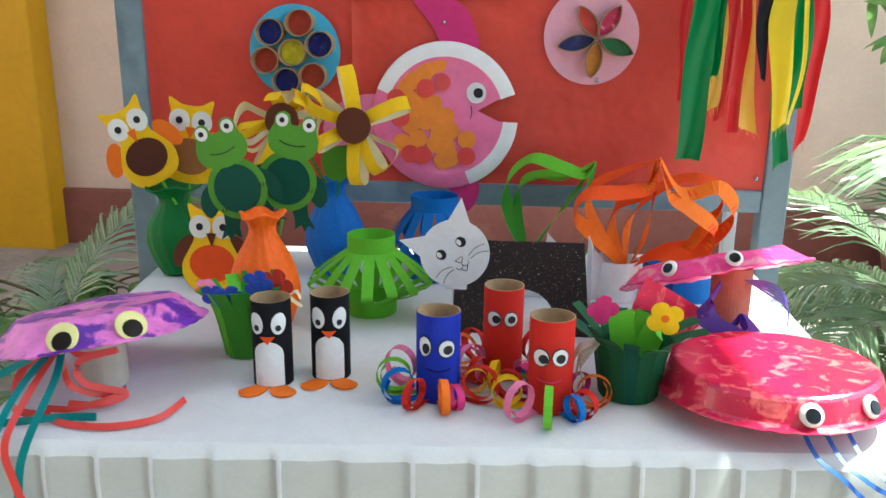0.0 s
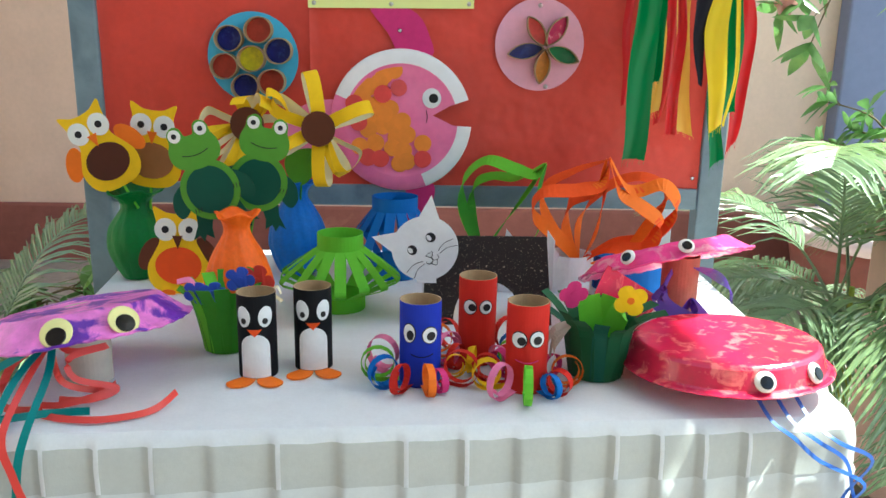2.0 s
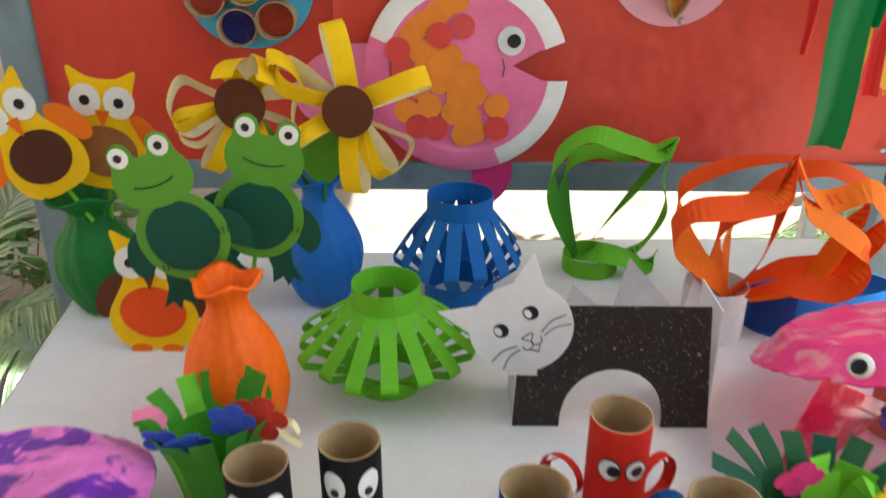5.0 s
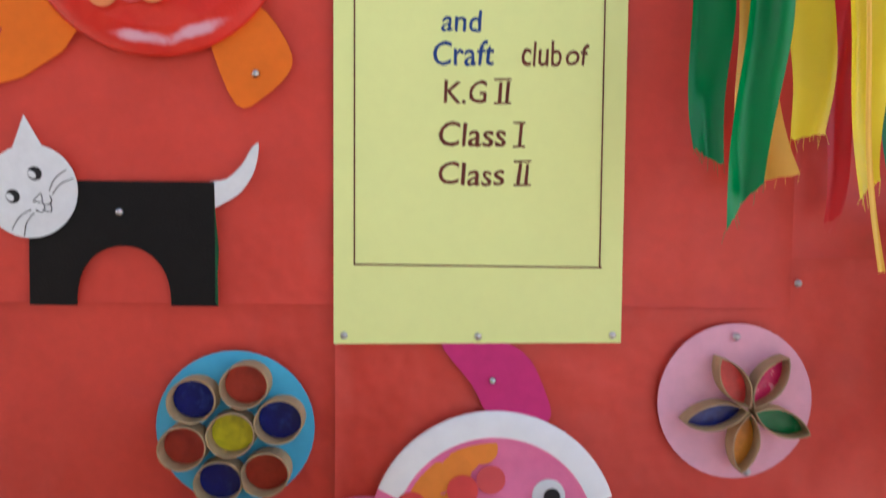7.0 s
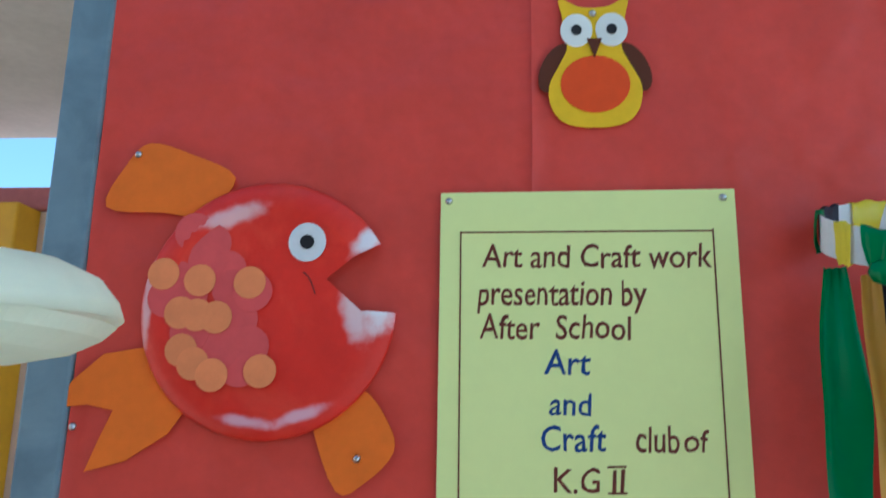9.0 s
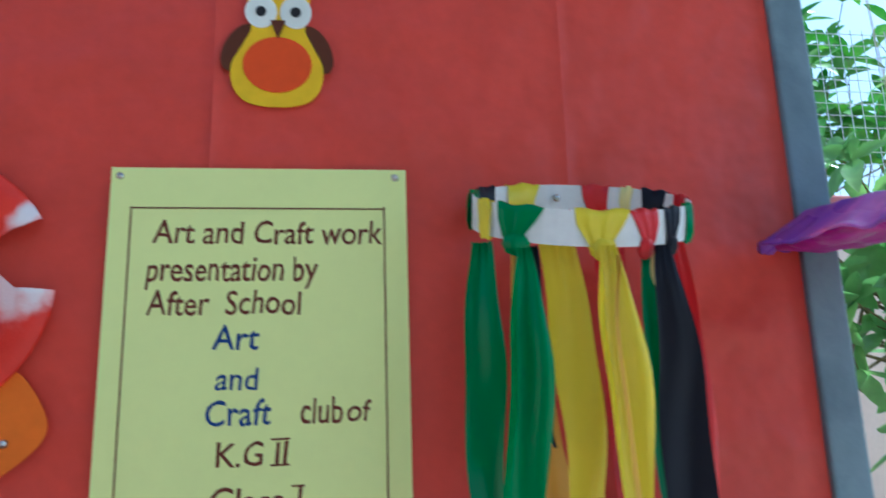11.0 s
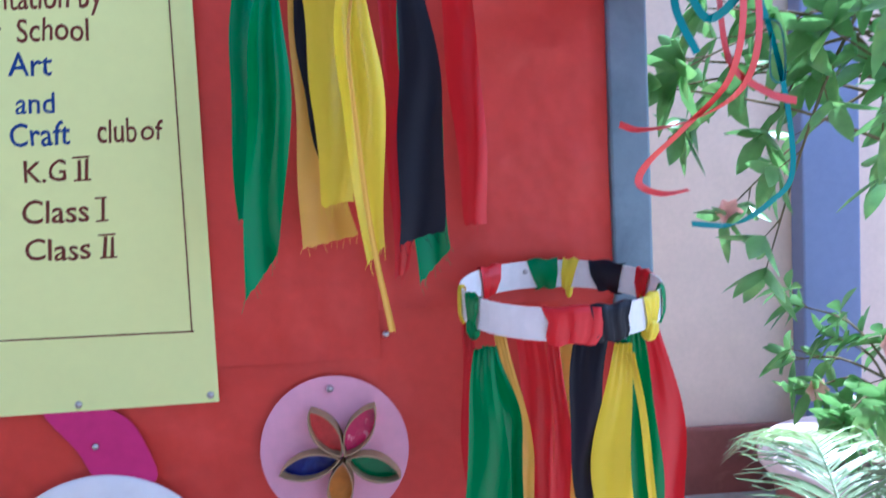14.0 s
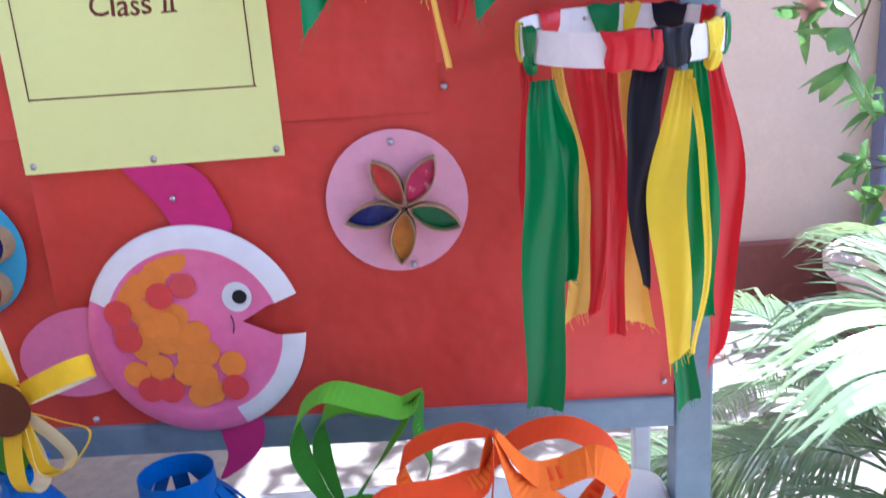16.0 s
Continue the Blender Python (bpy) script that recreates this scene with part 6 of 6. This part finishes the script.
part("overlap", strip([p * 1.02 + Vector((0, 0, 0.001)) for p in bp_[26:34]], 0.048, Vector((0, 0, 1)), 0.001), M["navy_paper"], bl)
wf = thing("folded_paper", pose(0.190, 1.205, TZ), "white paper folded into sharp standing pleats", "folded paper")
for x, h, w in ((-0.080, 0.070, 0.075), (-0.028, 0.100, 0.095), (0.040, 0.078, 0.075)):
    bm = bmesh.new()
    pk = [bm.verts.new(q) for q in ((x, 0.0, 0.0), (x + w, 0.012, 0.0), (x + w * 0.1, -0.01, h), (x + 0.002, 0.03, 0.0))]
    for q in ((0, 1, 2), (1, 3, 2), (3, 0, 2), (0, 3, 1)):
        bm.faces.new([pk[i] for i in q])
    part("fold", bm, M["white"], wf)
wp = thing("white_post", pose(0.515, 1.56, GZ), "slim white painted post behind the board", "post")
part("shaft", box(-0.011, -0.011, 0, 0.011, 0.011, 0.735, 0.003), M["post"], wp)


# ---- plants ----
def frond_bm(length, arch, droop, n, seed, leaf=0.20):
    """A feathered palm frond that grows along +x from the origin."""
    rr = random.Random(seed)
    bm = bmesh.new()
    k = 16
    path = [Vector((length * t * math.cos(0.35 * t), 0, length * (arch * t - droop * t * t))) for t in [i / (k - 1) for i in range(k)]]
    rod(path, [0.0042 * (1 - 0.8 * i / (k - 1)) for i in range(k)], 5, bm)
    for i in range(n):
        t = 0.22 + 0.78 * (i + 0.5) / n
        f = t * (k - 1)
        a = int(min(f, k - 2))
        p = path[a].lerp(path[a + 1], f - a)
        d = (path[a + 1] - path[a]).normalized()
        for s in (-1, 1):
            ln = leaf * (math.sin(math.pi * min(1, 0.15 + t * 0.8)) ** 0.6) * rr.uniform(0.85, 1.1)
            out = (d * (0.55 + 0.5 * t) + Vector((0, s * 0.9, 0.30 + rr.uniform(-0.15, 0.15)))).normalized()
            pts, w = [], []
            for q in range(6):
                u = q / 5
                pts.append(p + out * ln * u + Vector((0, 0, -0.55 * ln * u * u * rr.uniform(0.8, 1.2))))
                w.append(0.0088 * max(0.10, math.sin(math.pi * min(1, 0.18 + 0.82 * u)) ** 0.8))
            side = d.cross(out).cross(out)
            rows = []
            for q, pnt in enumerate(pts):
                sd = (side.normalized() if side.length > 1e-4 else Vector((1, 0, 0))) * w[q] / 2
                rows.append((bm.verts.new(pnt + sd), bm.verts.new(pnt + Vector((0, 0, -w[q] * 0.25))), bm.verts.new(pnt - sd)))
            for a_, b_ in zip(rows, rows[1:]):
                bm.faces.new((a_[0], a_[1], b_[1], b_[0]))
                bm.faces.new((a_[1], a_[2], b_[2], b_[1]))
    return bm


FRONDS = [frond_bm(0.62, 0.95, 0.85, 46, 1), frond_bm(0.55, 0.75, 0.80, 42, 2), frond_bm(0.70, 1.15, 0.90, 50, 3), frond_bm(0.50, 0.55, 0.70, 40, 4)]
FROND_MESH = []
for k, f in enumerate(FRONDS):
    me = bpy.data.meshes.new("frond")
    f.to_mesh(me)
    f.free()
    me.materials.append(M["palm"])
    FROND_MESH.append(me)


def palm(at, label, fronds, stems):
    o = thing("areca_palm", at, label, "palm", "potted palms")
    for x, y, h in stems:
        part("cane", rod([Vector((x, y, 0)), Vector((x * 1.2, y * 1.2, h))], [0.010, 0.006], 7), M["palm_stem"], o)
    for i, (x, y, z, yaw, pitch, kind, sc) in enumerate(fronds):
        ob = new("frond", FROND_MESH[kind])
        ob.parent = o
        ob.matrix_basis = pose(x, y, z, 0, -pitch, yaw) @ Matrix.Scale(sc, 4)
    return o


def palm_fronds(seed, n, z, yaws, sc=1.0):
    rr = random.Random(seed)
    return [(rr.uniform(-0.04, 0.04), rr.uniform(-0.04, 0.04), z * rr.uniform(0.7, 1.05), yaws[0] + (yaws[1] - yaws[0]) * (i + rr.uniform(0.1, 0.9)) / n, rr.uniform(-14, 26), rr.randrange(4), sc * rr.uniform(0.85, 1.15)) for i in range(n)]


palm(pose(0.99, 1.72, GZ), "areca palm with arching feathery fronds catching the sun", palm_fronds(5, 20, 0.45, (60, 400)), [(0.0, 0.0, 0.5), (0.03, 0.02, 0.45), (-0.03, 0.03, 0.4)])
palm(pose(1.42, 1.42, GZ), "areca palm with yellow-green canes beside the table", palm_fronds(6, 16, 0.50, (70, 330)), [(0.0, 0.0, 0.7), (0.04, -0.02, 0.6), (-0.03, 0.0, 0.55)])
palm(pose(-0.95, 1.75, GZ), "areca palm with pale drooping fronds on the ground", palm_fronds(7, 18, 0.20, (-150, 130), 0.85), [(0.0, 0.0, 0.3), (0.03, 0.02, 0.3)])
palm(pose(-0.85, 1.20, GZ), "low bushy palm beside the tablecloth", palm_fronds(8, 18, 0.16, (-170, 170), 0.8), [(0.0, 0.0, 0.2), (0.03, 0.02, 0.2)])


def leaf_into(bm, base, way, up, ln, wd, fold=0.18, droop=0.25):
    side = way.cross(up)
    if side.length < 1e-4:
        side = Vector((1, 0, 0))
    side.normalize()
    nrm = side.cross(way).normalized()
    rows = []
    for u, w in ((0, 0.05), (0.2, 0.62), (0.45, 1.0), (0.7, 0.78), (0.88, 0.4), (1.0, 0.03)):
        p = base + way * ln * u + Vector((0, 0, -droop * ln * u * u))
        rows.append((bm.verts.new(p + side * wd * w / 2 + nrm * fold * wd * w), bm.verts.new(p), bm.verts.new(p - side * wd * w / 2 + nrm * fold * wd * w)))
    for a, b in zip(rows, rows[1:]):
        bm.faces.new((a[0], a[1], b[1], b[0]))
        bm.faces.new((a[1], a[2], b[2], b[1]))


def rosette(bm, tip, way, rr, n, ln, wd):
    ref = way.orthogonal().normalized()
    for i in range(n):
        a = 2 * math.pi * i / n + rr.uniform(-0.4, 0.4)
        q = Matrix.Rotation(a, 3, way) @ ref
        d = (way * rr.uniform(0.15, 0.7) + q).normalized()
        leaf_into(bm, tip, d, way, ln * rr.uniform(0.7, 1.15), wd * rr.uniform(0.8, 1.1), droop=rr.uniform(0.1, 0.45))


def shrub(at, label, trunk, tips, m, ln, wd, n_leaves, seed, name="shrub", blossoms=0):
    """A woody plant: trunk, limbs to each tip, and whorls of leaves along the limbs' ends."""
    o = thing(name, at, label, "shrub", "courtyard shrubs")
    rr = random.Random(seed)
    path = curve([Vector(p) for p in trunk], 6)
    part("trunk", rod(path, [0.022 * (1 - 0.6 * i / (len(path) - 1)) for i in range(len(path))], 8), M["stem"], o)
    limbs, crown_ = bmesh.new(), bmesh.new()
    for tip in tips:
        tip = Vector(tip)
        start = path[rr.randrange(len(path) // 2, len(path))]
        mid = start.lerp(tip, 0.55) + Vector((rr.uniform(-0.05, 0.05), rr.uniform(-0.05, 0.05), 0.06))
        lp = curve([start, mid, tip], 6)
        rod(lp, [0.007 * (1 - 0.75 * i / (len(lp) - 1)) for i in range(len(lp))], 5, limbs)
        way = (lp[-1] - lp[-3]).normalized()
        rosette(crown_, tip, way, rr, n_leaves, ln, wd)
        for back in (3, 5, 7):
            p = lp[-back]
            w2 = (way + Vector((rr.uniform(-0.7, 0.7), rr.uniform(-0.7, 0.7), rr.uniform(-0.2, 0.6)))).normalized()
            q = p + w2 * rr.uniform(0.04, 0.10)
            rod([p, q], [0.003, 0.0015], 4, limbs)
            rosette(crown_, q, w2, rr, n_leaves - 1, ln * 0.9, wd)
    part("limb", limbs, M["stem"], o)
    part("crown", crown_, M[m], o, smooth=True)
    for i in range(blossoms):
        tip = Vector(tips[(i * 3) % len(tips)])
        bm = bmesh.new()
        for k in range(6):
            a = k * math.pi / 3
            leaf_into(bm, tip, Vector((math.cos(a), -0.6, math.sin(a))).normalized(), Vector((0, -1, 0)), 0.05, 0.035, 0.1, 0.0)
        part("bloom", bm, M["petal"], o, "pale pink blossom")
    return o


def planter():
    o = thing("planter", pose(1.95, 3.15, GZ), "large round maroon planter with a whitewashed rim", "planter")
    part("bowl", lathe([(0.0, 0.0), (0.32, 0.0), (0.37, 0.06), (0.40, 0.20), (0.415, 0.28), (0.36, 0.28), (0.34, 0.20), (0.0, 0.18)], 56), M["dado"], o, smooth=True)
    part("rim", lathe([(0.405, 0.275), (0.448, 0.282), (0.452, 0.320), (0.430, 0.336), (0.37, 0.336), (0.345, 0.32), (0.345, 0.27)], 56), M["rim"], o, "whitewashed plaster rim", smooth=True)
    part("soil", lathe([(0.0, 0.29), (0.18, 0.295), (0.35, 0.275)], 40, wob=lambda a, r, z: (r, z + 0.012 * noise.noise((r * 30 * math.cos(a), r * 30 * math.sin(a), 1)))), M["soil"], o)


planter()
rs = random.Random(12)
shrub(pose(1.95, 3.15, GZ + 0.28), "leafy shrub in the round planter with pale blossoms", [(0, 0, 0), (0.02, 0, 0.15), (0.0, -0.02, 0.3)],
      [(rs.uniform(-0.32, 0.3), rs.uniform(-0.3, 0.2), rs.uniform(0.12, 0.55)) for _ in range(13)], "leaf_dark", 0.13, 0.045, 5, 21, blossoms=3)
shrub(pose(1.22, 2.75, GZ), "small garden tree with whorls of glossy leaves", [(0.98, 0.2, 0), (0.95, 0.18, 0.8), (0.75, 0.12, 1.4), (0.5, 0.05, 1.9)],
      [(rs.uniform(-0.32, 0.62), rs.uniform(-0.35, 0.3), rs.uniform(1.02, 2.4)) for _ in range(28)], "leaf_dark", 0.135, 0.058, 5, 22, "garden_tree", blossoms=4)
shrub(pose(2.8, 4.6, GZ), "leafy tree spreading over the boundary wall", [(0, 0, 0), (0, 0, 1.5), (-0.2, 0, 2.6)],
      [(rs.uniform(-1.5, 1.2), rs.uniform(-0.6, 0.8), rs.uniform(2.3, 4.2)) for _ in range(40)],
      "leaf", 0.24, 0.08, 6, 23, "garden_tree")
shrub(pose(-0.72, 0.92, GZ), "low bright green shrub beside the tablecloth", [(0, 0, 0), (0, 0, 0.1), (0, 0, 0.2)],
      [(rs.uniform(-0.28, 0.14), rs.uniform(-0.25, 0.3), rs.uniform(0.1, 0.32)) for _ in range(22)], "leaf", 0.14, 0.03, 6, 26)
shrub(pose(-1.3, 2.4, GZ), "low dark leafy shrub on the ground", [(0, 0, 0), (0, 0, 0.1), (0, 0, 0.2)],
      [(rs.uniform(-0.3, 0.3), rs.uniform(-0.3, 0.2), rs.uniform(0.06, 0.25)) for _ in range(10)], "leaf_dark", 0.12, 0.04, 5, 24)
